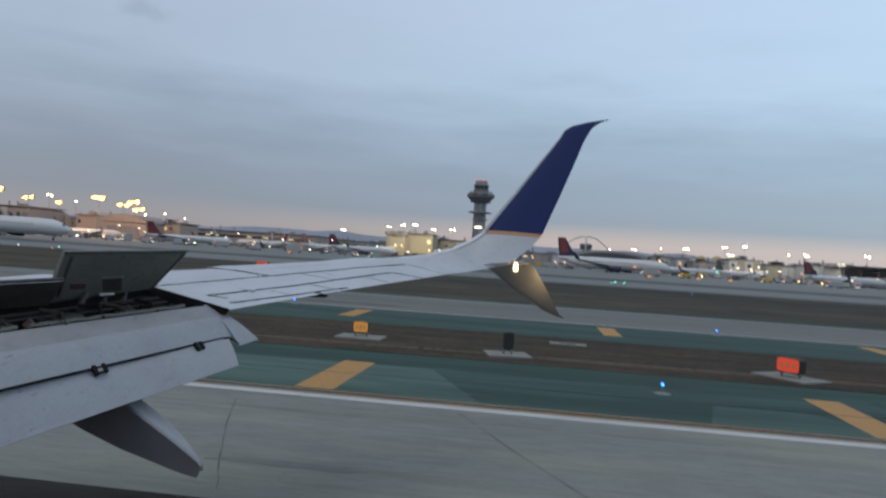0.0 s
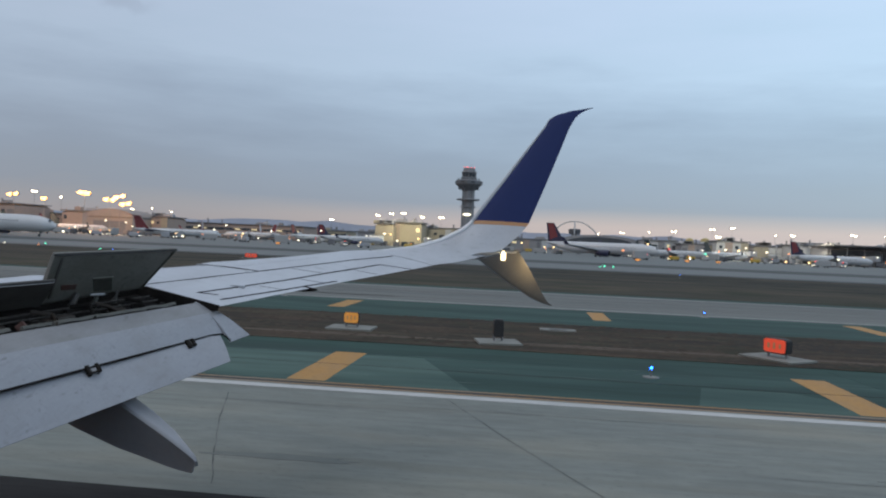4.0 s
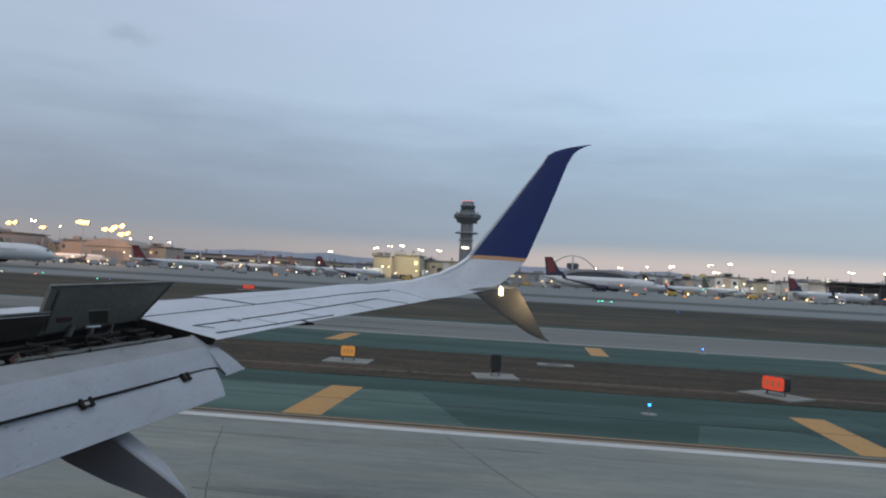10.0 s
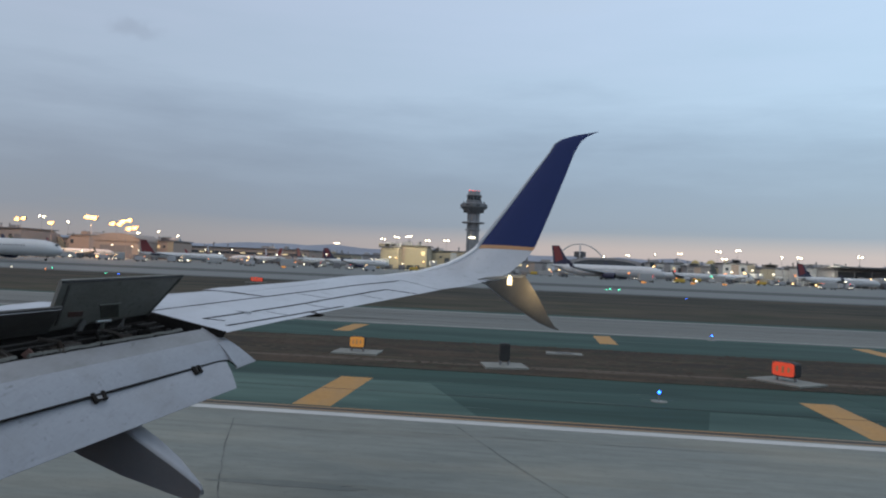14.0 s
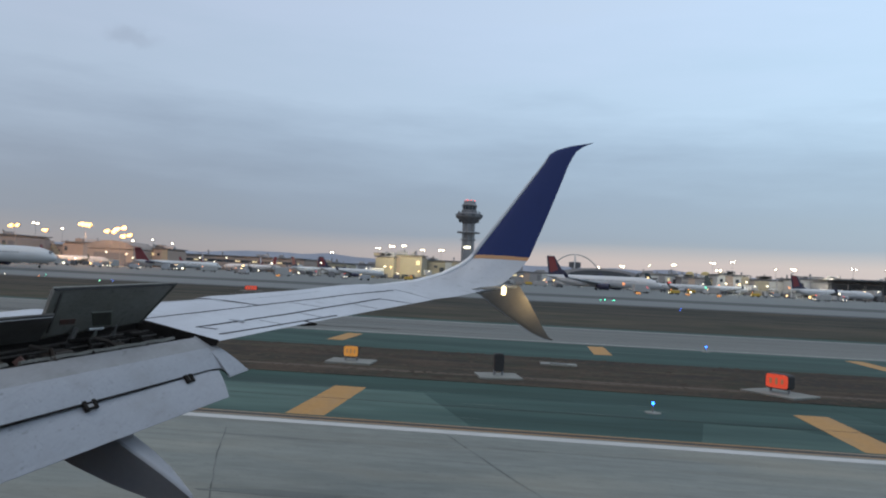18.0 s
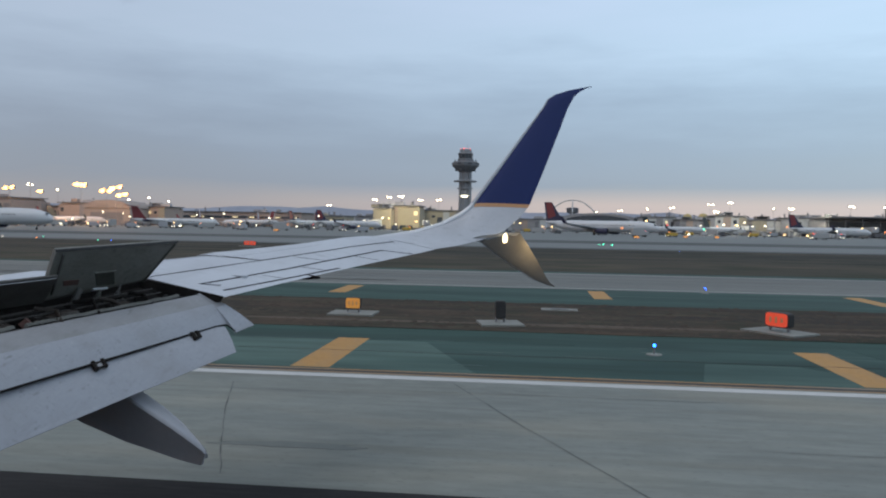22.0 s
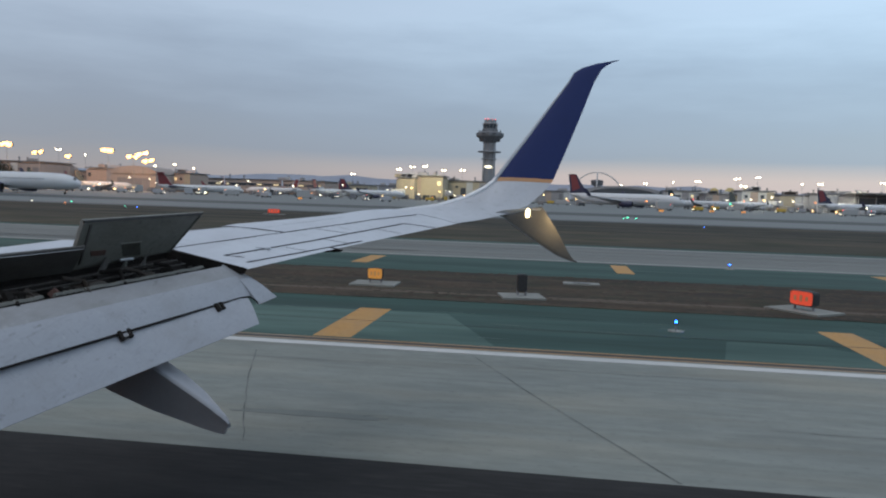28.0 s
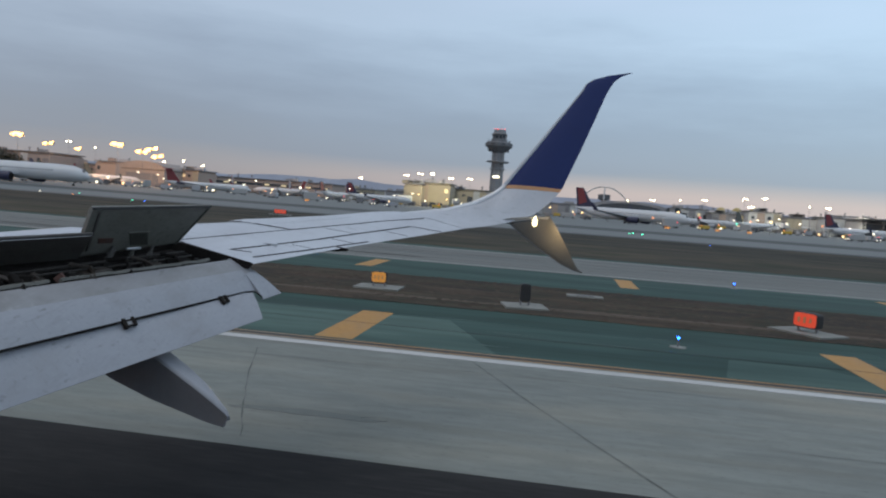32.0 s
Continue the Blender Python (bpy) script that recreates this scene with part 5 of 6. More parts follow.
        part("intake", Mesh().loft([[(ex + u * L, ey + er * q * math.cos(a), ez + er * q * math.sin(a)) for a in (2 * math.pi * k / 12 for k in range(12))] for u, q in ((0.0555, 0.76), (0.057, 0.70))]), M_DARK, eng)
        g = part("main_gear", Mesh().tube([(-0.03 * L, s * r * 1.2, 0.5), (-0.03 * L, s * r * 1.1, zc - r * 0.5)], 0.16, 8), M_METAL, ob)
        part("wheel", Mesh().tube([(-0.03 * L, s * r * 1.2 - 0.35, 0.5), (-0.03 * L, s * r * 1.2 + 0.35, 0.5)], 0.5, 12), M_RUB, g)
    g = part("nose_gear", Mesh().tube([(0.40 * L, 0, 0.4), (0.40 * L, 0, zc - r * 0.7)], 0.12, 8), M_METAL, ob)
    part("wheel", Mesh().tube([(0.40 * L, -0.25, 0.4), (0.40 * L, 0.25, 0.4)], 0.4, 12), M_RUB, g)
    for s in (-1, 1):
        wm = Mesh()
        for k in range(int(L * 0.62 / 1.05)):
            wm.box((-0.30 * L + k * 1.05, s * r * 0.985, zc + r * 0.22), (0.34, 0.06, 0.42))
        tagged(part("window_band", wm, M_GLASS, ob, "dark band of small cabin windows"), kind="stuff")
    part("cockpit_glass", Mesh().loft([[(0.462 * L, r * 0.66 * math.cos(a), zc - 0.12 * r + r * 0.68 * math.sin(a)) for a in [math.pi * (0.22 + 0.56 * k / 6) for k in range(7)]],
                                       [(0.475 * L, r * 0.54 * math.cos(a), zc - 0.2 * r + r * 0.55 * math.sin(a)) for a in [math.pi * (0.2 + 0.6 * k / 6) for k in range(7)]]], False), M_GLASS, ob, "dark cockpit windows")
    return ob


JETS = [(-38.0, 312, 60, 3, M_NAVY, "large white airliner with navy tail at the terminal", False, M_NAVY, M_RED),
        (-25.6, 430, 47, 2, M_RED, "white airliner with a red high tail and rear engines", True, M_NAVY, None),
        (-13.3, 470, 40, 5, M_NAVY, "white airliner with a navy and red tail", False, M_NAVY, M_RED),
        (-16.2, 540, 40, 62, M_NAVY, "white airliner with navy and red tail nosed into the gate", False, M_PLANE_GREY, M_RED),
        (-14.6, 560, 40, 70, M_RED, "white airliner with red tail nosed into the gate", False, M_PLANE_GREY, M_NAVY),
        (5.2, 405, 61, -24, M_NAVY, "long white airliner with a navy and red tail", False, M_NAVY, M_RED),
        (10.4, 500, 38, -6, M_TEAL, "white airliner with a dark teal tail", False, M_PLANE_GREY, None),
        (13.8, 520, 39, 35, M_TEAL, "white airliner with a dark tail angled to the gate", False, M_PLANE_GREY, None),
        (20.4, 470, 44, 3, M_NAVY, "white airliner with a dark blue tail", False, M_PLANE_GREY, M_RED),
        (25.5, 540, 40, 60, M_TEAL, "white airliner with a dark tail nosed into the gate", False, M_PLANE_GREY, None),
        (-20.6, 540, 38, 178, M_PLANE_GREY, "white airliner with a grey tail beside the low terminal", False, M_PLANE_GREY, M_RED),
        (-31.8, 560, 41, 64, M_TEAL, "white airliner with a dark tail nosed into the gate", False, M_PLANE_GREY, None),
        (-23.4, 600, 41, 96, M_RED, "white airliner with a striped red tail", False, M_PLANE_GREY, M_PLANE),
        (6.9, 600, 39, 110, M_TEAL, "white airliner with a dark tail behind the ramp", False, M_PLANE_GREY, None),
        (16.8, 590, 39, 80, M_PLANE_GREY, "white airliner with a grey tail nosed into the gate", False, M_PLANE_GREY, None),
        (-34.9, 575, 40, 76, M_TEAL, "white airliner with a dark tail at the pink concourse", False, M_PLANE_GREY, None),
        (-33.4, 585, 40, 98, M_NAVY, "white airliner with a navy and red tail at the concourse", False, M_PLANE_GREY, M_RED),
        (-19.2, 610, 38, 84, M_RED, "white airliner with a red tail behind the ramp lamps", False, M_PLANE_GREY, M_PLANE)]
for az, far, L, turn, tail, label, high, pod, tip in JETS:
    jet(*place(az, far), L, turn, tail, label, high, pod, tip)


# ---------------------------------------------------------------- terminals, hangar, towers
def building(az, far, w, d, h, wall, label, style="bays", lit=0.5, seed=1):
    """A terminal block facing the runway: bays of windows, one long glazed band, or open gate bays under a canopy."""
    x, y = place(az, far)
    ob = thing("terminal_building", x, y, 0.0, label, "building", "terminal buildings")
    r = random.Random(seed)
    part("wall", Mesh().box((0, d / 2, h / 2), (w, d, h)), wall, ob)
    part("roof", Mesh().box((0, d / 2, h + 0.3), (w + 1.6, d + 1.6, 0.7)), M_ROOF, ob, "dark flat roof")
    for k in range(r.randint(2, 4)):
        px, ph = r.uniform(-0.46, 0.46) * w, r.uniform(1.0, 3.2)
        part("roof_vent", Mesh().lathe((px, d * r.uniform(0.1, 0.5), h + 0.6), [(0.5, 0), (0.5, ph), (0.8, ph + 0.1), (0.8, ph + 0.5), (0.2, ph + 0.8)], 8), M_POLE, ob)
    for k in range(r.randint(2, 4)):
        part("roof_unit", Mesh().box((r.uniform(-0.42, 0.42) * w, d * 0.3, h + 1.2 + r.uniform(0, 0.8)), (r.uniform(2.5, 9), 4, r.uniform(1.4, 3.0))), r.choice((M_PLANE_GREY, M_WALL_B, wall)), ob, "grey roof plant")
    n = min(16, max(3, int(w / 4.5)))
    step = w / n
    if style == "band":
        part("window_band", Mesh().box((0, -0.05, h * 0.66), (w * 0.96, 0.3, h * 0.17)), M_GLASS, ob, "long dark window band")
        for k in range(n + 1):
            part("mullion", Mesh().box((-w * 0.48 + k * w * 0.96 / n, -0.14, h * 0.66), (0.25, 0.25, h * 0.18)), wall, ob)
        for k in range(n):
            if r.random() < lit * 0.5:
                part("window", Mesh().box((-w * 0.48 + (k + 0.5) * w * 0.96 / n, -0.16, h * 0.66), (step * 0.6, 0.12, h * 0.10)), L_WINDOW, ob, "lit window")
    elif style == "bays":
        for k in range(n):
            c = -w / 2 + (k + 0.5) * step
            q = r.random()
            if q < 0.30:
                part("recess", Mesh().box((c, -0.06, h * 0.45), (step * r.uniform(0.5, 0.95), 0.25, h * r.uniform(0.4, 0.75))), r.choice((M_ROOF, M_OLD, M_GLASS)), ob, "dark open bay")
            elif q < 0.72:
                m = L_WINDOW if r.random() < lit * 0.6 else M_GLASS
                win = part("window", Mesh().box((c, -0.05, h * 0.70), (step * r.uniform(0.35, 0.75), 0.25, h * r.uniform(0.10, 0.2))), m, ob, "lit window" if m is L_WINDOW else "dark window")
                part("sill", Mesh().box((c, -0.16, h * 0.57), (step * 0.7, 0.3, 0.18)), wall, win)
            if r.random() < 0.42:
                part("panel", Mesh().box((c, -0.10, h * 0.5), (step * 0.96, 0.3, h * 0.9)), r.choice((M_WALL_D, M_WALL_B, M_WALL_A, M_WALL_E)), ob, "plain facade panel")
    else:
        part("canopy", Mesh().box((0, -3.5, h + 0.9), (w + 5, d * 0.6 + 9, 0.8)), M_ROOF, ob, "dark roof canopy")
        for k in range(n // 2 + 1):
            part("column", Mesh().lathe((-w / 2 + k * w / (n // 2), -5.5, 0), [(0.5, 0), (0.42, 0.5), (0.42, h + 0.6)], 8), M_WALL_B, ob)
        part("glazing", Mesh().box((0, -0.05, h * 0.6), (w * 0.96, 0.3, h * 0.5)), M_GLASS, ob, "dark glazed front")
    for k in range(max(2, int(w / 16))):
        part("dock_door", Mesh().box(((r.random() - 0.5) * w * 0.85, -0.12, 1.6), (r.uniform(3, 6), 0.3, 3.2)), r.choice((M_ROOF, M_GLASS, M_WALL_B)), ob, "dark service door")
    if r.random() < lit:
        part("wall_lamp", Mesh().box(((r.random() - 0.5) * w * 0.7, -0.4, h * 0.55), (1.4, 0.5, 0.7)), L_PANE, ob, "bright wall lamp")
    return ob


BUILDINGS = [(-39.0, 640, 90, 40, 18, M_WALL_C, "brown terminal block behind the parked airliners", "bays", 0.3),
             (-34.2, 650, 42, 40, 13, M_WALL_E, "dusky pink concourse block with dark bays", "bays", 0.5),
             (-31.9, 600, 26, 30, 15, M_WALL_E, "pinkish gate block with an open dark bay", "bays", 0.4),
             (-27.3, 600, 24, 30, 13.5, M_WALL_E, "pinkish gate block beside the hangar", "bays", 0.4),
             (-21.8, 660, 120, 40, 11.5, M_WALL_E, "long pale concourse with a dark window band", "band", 0.6),
             (-16.0, 720, 60, 40, 10.0, M_WALL_A, "low beige concourse end with lit windows", "band", 0.7),
             (-10.9, 545, 13, 26, 15.0, M_WALL_A, "tall beige stair block of the gate", "bays", 0.3),
             (-9.2, 555, 21, 30, 17.0, M_WALL_A, "tall plain beige gate building", "plain_block", 0.2),
             (-6.6, 580, 34, 30, 14.5, M_WALL_A, "beige gate building with a dark roof", "bays", 0.25)]
BUILDINGS_AFT = [(-1.4, 620, 58, 40, 9.5, M_WALL_B, "low grey concourse with lit windows", "bays", 0.6),
             (9.4, 620, 26, 36, 12.5, M_WALL_D, "pale panelled concourse behind parked airliners", "bays", 0.3),
             (11.9, 600, 24, 30, 10.5, M_WALL_B, "grey gate block with dark bays", "bays", 0.4),
             (14.2, 590, 22, 30, 13.5, M_WALL_D, "pale gate block behind parked airliners", "bays", 0.3),
             (16.5, 600, 30, 30, 11.0, M_WALL_C, "dark brown gate block with red lamps", "bays", 0.4),
             (19.0, 590, 24, 30, 12.5, M_WALL_D, "white panelled concourse behind parked airliners", "bays", 0.4),
             (22.6, 560, 52, 30, 12.0, M_WALL_B, "grey glazed concourse under a dark canopy", "canopy", 0.3),
             (27.8, 620, 60, 30, 12, M_WALL_A, "beige concourse at the end of the apron", "bays", 0.5)]
for i, b in enumerate(BUILDINGS + BUILDINGS_AFT):
    building(*b[:7], style=b[7], lit=b[8], seed=20 + i) if b[7] != "plain_block" else building(*b[:7], style="bays", lit=b[8], seed=120)
rng = random.Random(3)
for i in range(17):
    az = -38 + i * 4.1 + rng.uniform(-1, 1)
    building(az, 860 + rng.uniform(-60, 160), rng.uniform(30, 80), 40, rng.uniform(8, 15), (M_WALL_B, M_WALL_A, M_WALL_E)[i % 3],
             "distant airport building in the dusk haze", style=("bays", "band")[i % 2], lit=0.35, seed=60 + i)

# pale terminal with a low curved roof, in front of the arches
x, y = place(5.0, 640)
hall = thing("curved_terminal", x, y, 0.0, "pale terminal with a low curved roof and bright windows", "building")
part("wall", Mesh().box((0, 18, 4.6), (66, 36, 9.2)), M_WALL_D, hall)
part("curved_roof", Mesh().loft([[(34 * math.cos(a), yy, 9.0 + 6.5 * math.sin(a)) for a in [math.pi * k / 18 for k in range(19)]] for yy in (-0.8, 36.8)]), M_WALL_B, hall, "low curved grey roof", True)
part("glass_lunette", Mesh().loft([[(26 * math.cos(a), yy, 9.2 + 4.6 * math.sin(a)) for a in [math.pi * k / 16 for k in range(17)]] for yy in (-1.0, -0.7)]), M_GLASS, hall, "dark glass under the curved roof")
for k in range(9):
    part("window", Mesh().box((-27 + k * 3.0, -1.1, 8.6), (2.3, 0.3, 1.0)), L_PANE if k % 3 else L_WINDOW, hall, "bright window")
for k in range(7):
    part("gate_door", Mesh().box((-26 + k * 8.6, -0.1, 1.8), (5, 0.4, 3.6)), M_ROOF if k % 2 else M_WALL_B, hall, "dark gate door")

# hangar with an arched roof
x, y = place(-30.0, 585)
hangar = thing("hangar", x, y, 0.0, "brown hangar with an arched roof", "hangar")
part("wall", Mesh().box((0, 15, 6), (34, 30, 12)), M_WALL_C, hangar)
part("arched_roof", Mesh().loft([[(17.5 * math.cos(a), yy, 12 + 5.5 * math.sin(a)) for a in [math.pi * k / 14 for k in range(15)]] for yy in (-0.6, 30.6)]), M_WALL_C, hangar, "arched brown roof", True)
part("door", Mesh().box((0, -0.1, 4.5), (24, 0.3, 9)), M_ROOF, hangar, "wide dark hangar door")


def jet_bridge(az, far, turn):
    x, y = place(az, far)
    ob = thing("jet_bridge", x, y, 0.0, "pale enclosed boarding bridge on a wheeled column", "boarding bridge", "boarding bridges", turn=turn)
    part("tunnel", Mesh().box((0, 9, 5.2), (2.8, 20, 2.9)), M_WALL_D, ob)
    part("cab", Mesh().box((0, -2.6, 5.2), (4.2, 3.6, 3.4)), M_PLANE_GREY, ob, "grey cab")
    part("column", Mesh().lathe((0, 1.5, 0), [(1.0, 0), (1.0, 0.5), (0.35, 0.6), (0.35, 3.8)], 10), M_POLE, ob)
    part("rotunda", Mesh().lathe((0, 19.5, 0), [(0.8, 0), (0.8, 3.2), (2.3, 3.5), (2.3, 7)], 14), M_WALL_D, ob)
    part("lamp", Mesh().box((0, -4.6, 6.2), (0.9, 0.2, 0.45)), L_PANE, ob, "lit work lamp")
    return ob


for az, far, turn in ((-34.8, 560, 12), (-29.0, 600, -10), (-17.4, 590, 8), (-12.0, 520, -12), (-7.6, 530, 10), (1.6, 560, -6), (8.3, 560, 12), (12.2, 545, -12), (15.4, 550, 9), (18.6, 530, -8), (22.8, 540, 10)):
    jet_bridge(az, far, turn)

# control tower
x, y = place(-4.75, 935)
TALL = 1.16
tower = thing("control_tower", x, y, 0.0, "tall grey airport control tower with a flared head", "control tower")
part("shaft", Mesh().lathe((0, 0, 0), [(9.5, 0), (9.0, 6), (8.0, 12), (7.6, 40), (7.6, 58), (9.0, 62)], 8), M_TOWER, tower, "concrete shaft")
for k in range(4):
    a = math.pi / 4 + k * math.pi / 2
    part("buttress", Mesh().box((7.6 * math.cos(a), 7.6 * math.sin(a), 29), (2.4, 2.4, 58), Matrix.Rotation(a, 3, "Z")), M_TOWER, tower)
for z, r in ((48.5, 14.0), (41.0, 9.4)):
    part("ring_deck", Mesh().lathe((0, 0, z), [(r - 1, 0), (r, 0.4), (r, 1.3), (r - 1, 1.6)], 12), M_TOWER, tower, "ledge round the shaft")
part("flared_head", Mesh().lathe((0, 0, 58), [(7.4, 0), (8.2, 1.2), (14.8, 6.0), (16.4, 7.2), (16.6, 8.0), (16.6, 10.6), (14.0, 11.6), (10.2, 12.2), (9.4, 15)], 12), M_TOWER_DARK, tower, "wide blocky head of the tower", False)
for k in range(8):
    a = math.pi / 8 + k * math.pi / 4
    part("head_window", Mesh().box((16.2 * math.cos(a), 16.2 * math.sin(a), 67.2), (0.5, 5.0, 1.3), Matrix.Rotation(a, 3, "Z")), M_GLASS, tower)
    part("head_bracket", Mesh().box((10.5 * math.cos(a), 10.5 * math.sin(a), 61.2), (5.0, 0.9, 2.4), Matrix.Rotation(a, 3, "Z")), M_OLD, tower)
    part("roof_post", Mesh().tube([(13.6 * math.cos(a), 13.6 * math.sin(a), 69.2), (13.6 * math.cos(a), 13.6 * math.sin(a), 71.6)], 0.5, 6), M_OLD, tower)
part("cab_glass", Mesh().lathe((0, 0, 73), [(7.8, 0), (8.8, 4.6)], 16), M_GLASS, tower, "dark cab glazing")
part("cab_roof", Mesh().lathe((0, 0, 77.6), [(9.2, 0), (9.4, 0.9), (7.4, 1.6), (7.2, 4.4), (6.6, 5.0)], 16), M_TOWER, tower, "flat tower roof")
for k in range(12):
    a = 2 * math.pi * k / 12
    part("mullion", Mesh().tube([(7.9 * math.cos(a), 7.9 * math.sin(a), 73), (8.9 * math.cos(a), 8.9 * math.sin(a), 77.6)], 0.28, 6), M_TOWER, tower)
part("antenna", Mesh().tube([(2, 0, 82.5), (2, 0, 87)], 0.12, 6), M_POLE, tower)
for k in range(8):
    a = math.pi / 8 + k * math.pi / 4
    part("beacon", Mesh().lathe((6.2 * math.cos(a), 6.2 * math.sin(a), 82.4), [(0.5, 0), (0.6, 0.5), (0.3, 0.9)], 8), L_RED, tower, "small red beacon")
part("beacon", Mesh().lathe((-2, 0, 82.6), [(0.5, 0), (0.6, 0.6), (0.3, 1.1)], 8), L_RED, tower, "small red beacon")

part("ledge_lamp", Mesh().loft([[(4.6 * math.cos(a) * q, -8.6 - d, 33.5 + 1.1 * math.sin(a) * q) for a in (2 * math.pi * k / 14 for k in range(14))] for q, d in ((1.0, 0.0), (0.95, 0.4), (0.6, 0.6))]), L_PANE, tower, "lit lamp band low on the shaft")
tower.scale = (1.0, 1.0, TALL)

# row of green centreline lamps where the taxiway turns in
for k in range(5):
    lamp = thing("centreline_lamp", 15.6 + 0.8 * k + 0.3 * (k % 2), 172.0 + 3.4 * (k % 3), 0.0, "small green centreline lamp set in the taxiway", "taxiway lamp", "green centreline lamps")
    part("rim", Mesh().lathe((0, 0, 0), [(0.3, 0), (0.28, 0.06), (0.16, 0.1)], 10), M_METAL, lamp)
    part("lens", Mesh().lathe((0, 0, 0.1), [(0.12, 0), (0.15, 0.07), (0.09, 0.16)], 10), L_GREEN, lamp, "glowing green glass")

# scattered inset lamps where taxiways cross, forward of the wing
for x, y, glass, hue in ((-105.4, 144.0, L_PANE, "white"), (-95.4, 140.1, L_ORANGE, "orange"), (-101.2, 150.9, L_GREEN, "green"), (-77.3, 131.0, L_GREEN, "green")):
    lamp = thing("inset_lamp", x, y, 0.0, "small %s inset lamp in the taxiway shoulder" % hue, "taxiway lamp", "inset taxiway lamps")
    part("rim", Mesh().lathe((0, 0, 0.01), [(0.34, 0), (0.32, 0.06), (0.18, 0.1)], 10), M_METAL, lamp)
    part("lens", Mesh().lathe((0, 0, 0.1), [(0.11, 0), (0.13, 0.06), (0.08, 0.13)], 10), glass, lamp, "glowing %s glass" % hue)

# yellow domes of storage tanks behind the terminal
for k, az in enumerate((11.3, 12.35, 13.5)):
    x, y = place(az, 690)
    tank = thing("storage_tank", x, y, 0.0, "pale yellow storage tank with a domed top behind the terminal", "storage tank", "storage tanks")
    r = 3.6 + 0.5 * k
    part("shell", Mesh().lathe((0, 0, 0), [(r, 0), (r, 13.5)], 20), M_TANK, tank, smooth=True)
    part("dome", Mesh().lathe((0, 0, 13.5), [(r * 1.02, 0), (r * 0.98, r * 0.3), (r * 0.8, r * 0.62), (r * 0.45, r * 0.86), (r * 0.1, r * 0.95)], 20), M_TANK, tank, smooth=True)
    part("handrail", Mesh().tube([((r + 0.25) * Vector((math.cos(a), math.sin(a), 0)) + Vector((0, 0, 13.6))) for a in [2 * math.pi * j / 20 for j in range(21)]], 0.08, 5), M_POLE, tank)

# building under crossed arches
x, y = place(3.2, 1080)
arches = thing("arch_building", x, y, 0.0, "pale restaurant pod under two crossed parabolic arches", "landmark")
for turn in (0, 86):
    pts = []
    for k in range(25):
        s = -1 + 2 * k / 24
        u = s * 46 if turn == 0 else s * 30
        pts.append((u * math.cos(radians(turn)), u * math.sin(radians(turn)), 41 * (1 - abs(s) ** 2.2)))
    part("arch", Mesh().tube(pts, [1.05 - 0.45 * (1 - abs(-1 + 2 * k / 24)) for k in range(25)], 8), M_ARCH, arches, "slender tapering arch", True)
part("core", Mesh().lathe((0, 0, 0), [(5, 0), (4, 14), (4.2, 24)], 14), M_WALL_B, arches)
part("pod", Mesh().lathe((0, 0, 23), [(6, 0), (8, 1), (8.4, 6.6), (7.8, 7.4), (3, 8)], 18), M_OLD, arches, "dark round pod")
part("base_wall", Mesh().lathe((0, 0, 0), [(30, 0), (30, 5), (29, 5.2)], 24), M_WALL_D, arches, "pale ring wall")

# old dark tower block and coloured pylons beyond
x, y = place(24.2, 1010)
old = thing("office_tower", x, y, 0.0, "dark old tower block with banded floors", "tower block")
part("shaft", Mesh().box((0, 0, 18), (17, 17, 36)), M_OLD, old)
part("crown", Mesh().box((0, 0, 37.8), (13, 13, 4)), M_OLD, old)
for k in range(8):
    part("window_band", Mesh().box((0, -8.55, 4 + 3.9 * k), (15.5, 0.3, 1.7)), M_GLASS, old)
# open steel frame of a building going up behind the gates
x, y = place(26.6, 700)
frame_hall = thing("steel_frame_building", x, y, 0.0, "dark open steel frame of an unfinished terminal hall", "building", turn=-24)
part("roof_slab", Mesh().box((0, 0, 19.2), (64, 26, 1.4)), M_OLD, frame_hall, "dark flat roof slab")
part("floor_slab", Mesh().box((0, 0, 10.5), (62, 25, 0.9)), M_OLD, frame_hall, "dark floor slab")
part("back_wall", Mesh().box((0, 11.5, 5), (62, 0.6, 10)), M_WALL_B, frame_hall)
for k in range(9):
    for d in (-12, 12):
        part("column", Mesh().box((-30 + 7.5 * k, d, 9.4), (0.9, 0.9, 18.6)), M_OLD, frame_hall)
    if k < 8:
        part("brace", Mesh().tube([(-30 + 7.5 * k, -12, 11), (-22.5 + 7.5 * k, -12, 18.4)], 0.28, 6), M_OLD, frame_hall)
for i, m in enumerate((L_RED, L_GREEN, L_RED, L_BLUE, L_RED)):
    x, y = place(25.2 + 0.8 * i, 1500)
    py = thing("light_pylon", x, y, 0.0, "tall glass pylon lit from within", "pylon", "gateway pylons")
    part("foot", Mesh().lathe((0, 0, 0), [(3.2, 0), (3.2, 1.5), (2.4, 2)], 12), M_WALL_B, py)
    part("glass_shaft", Mesh().lathe((0, 0, 2), [(2.4, 0), (2.4, 22 + 2 * i), (2.2, 22.6 + 2 * i)], 12), material("pylon_glass", ((0.5, 0.12, 0.14), (0.12, 0.4, 0.3), (0.5, 0.12, 0.14), (0.12, 0.16, 0.5), (0.4, 0.14, 0.3))[i], 0.3, 0, 0.1, 0.3, bump=0, glow=0.35), py, "softly glowing glass")


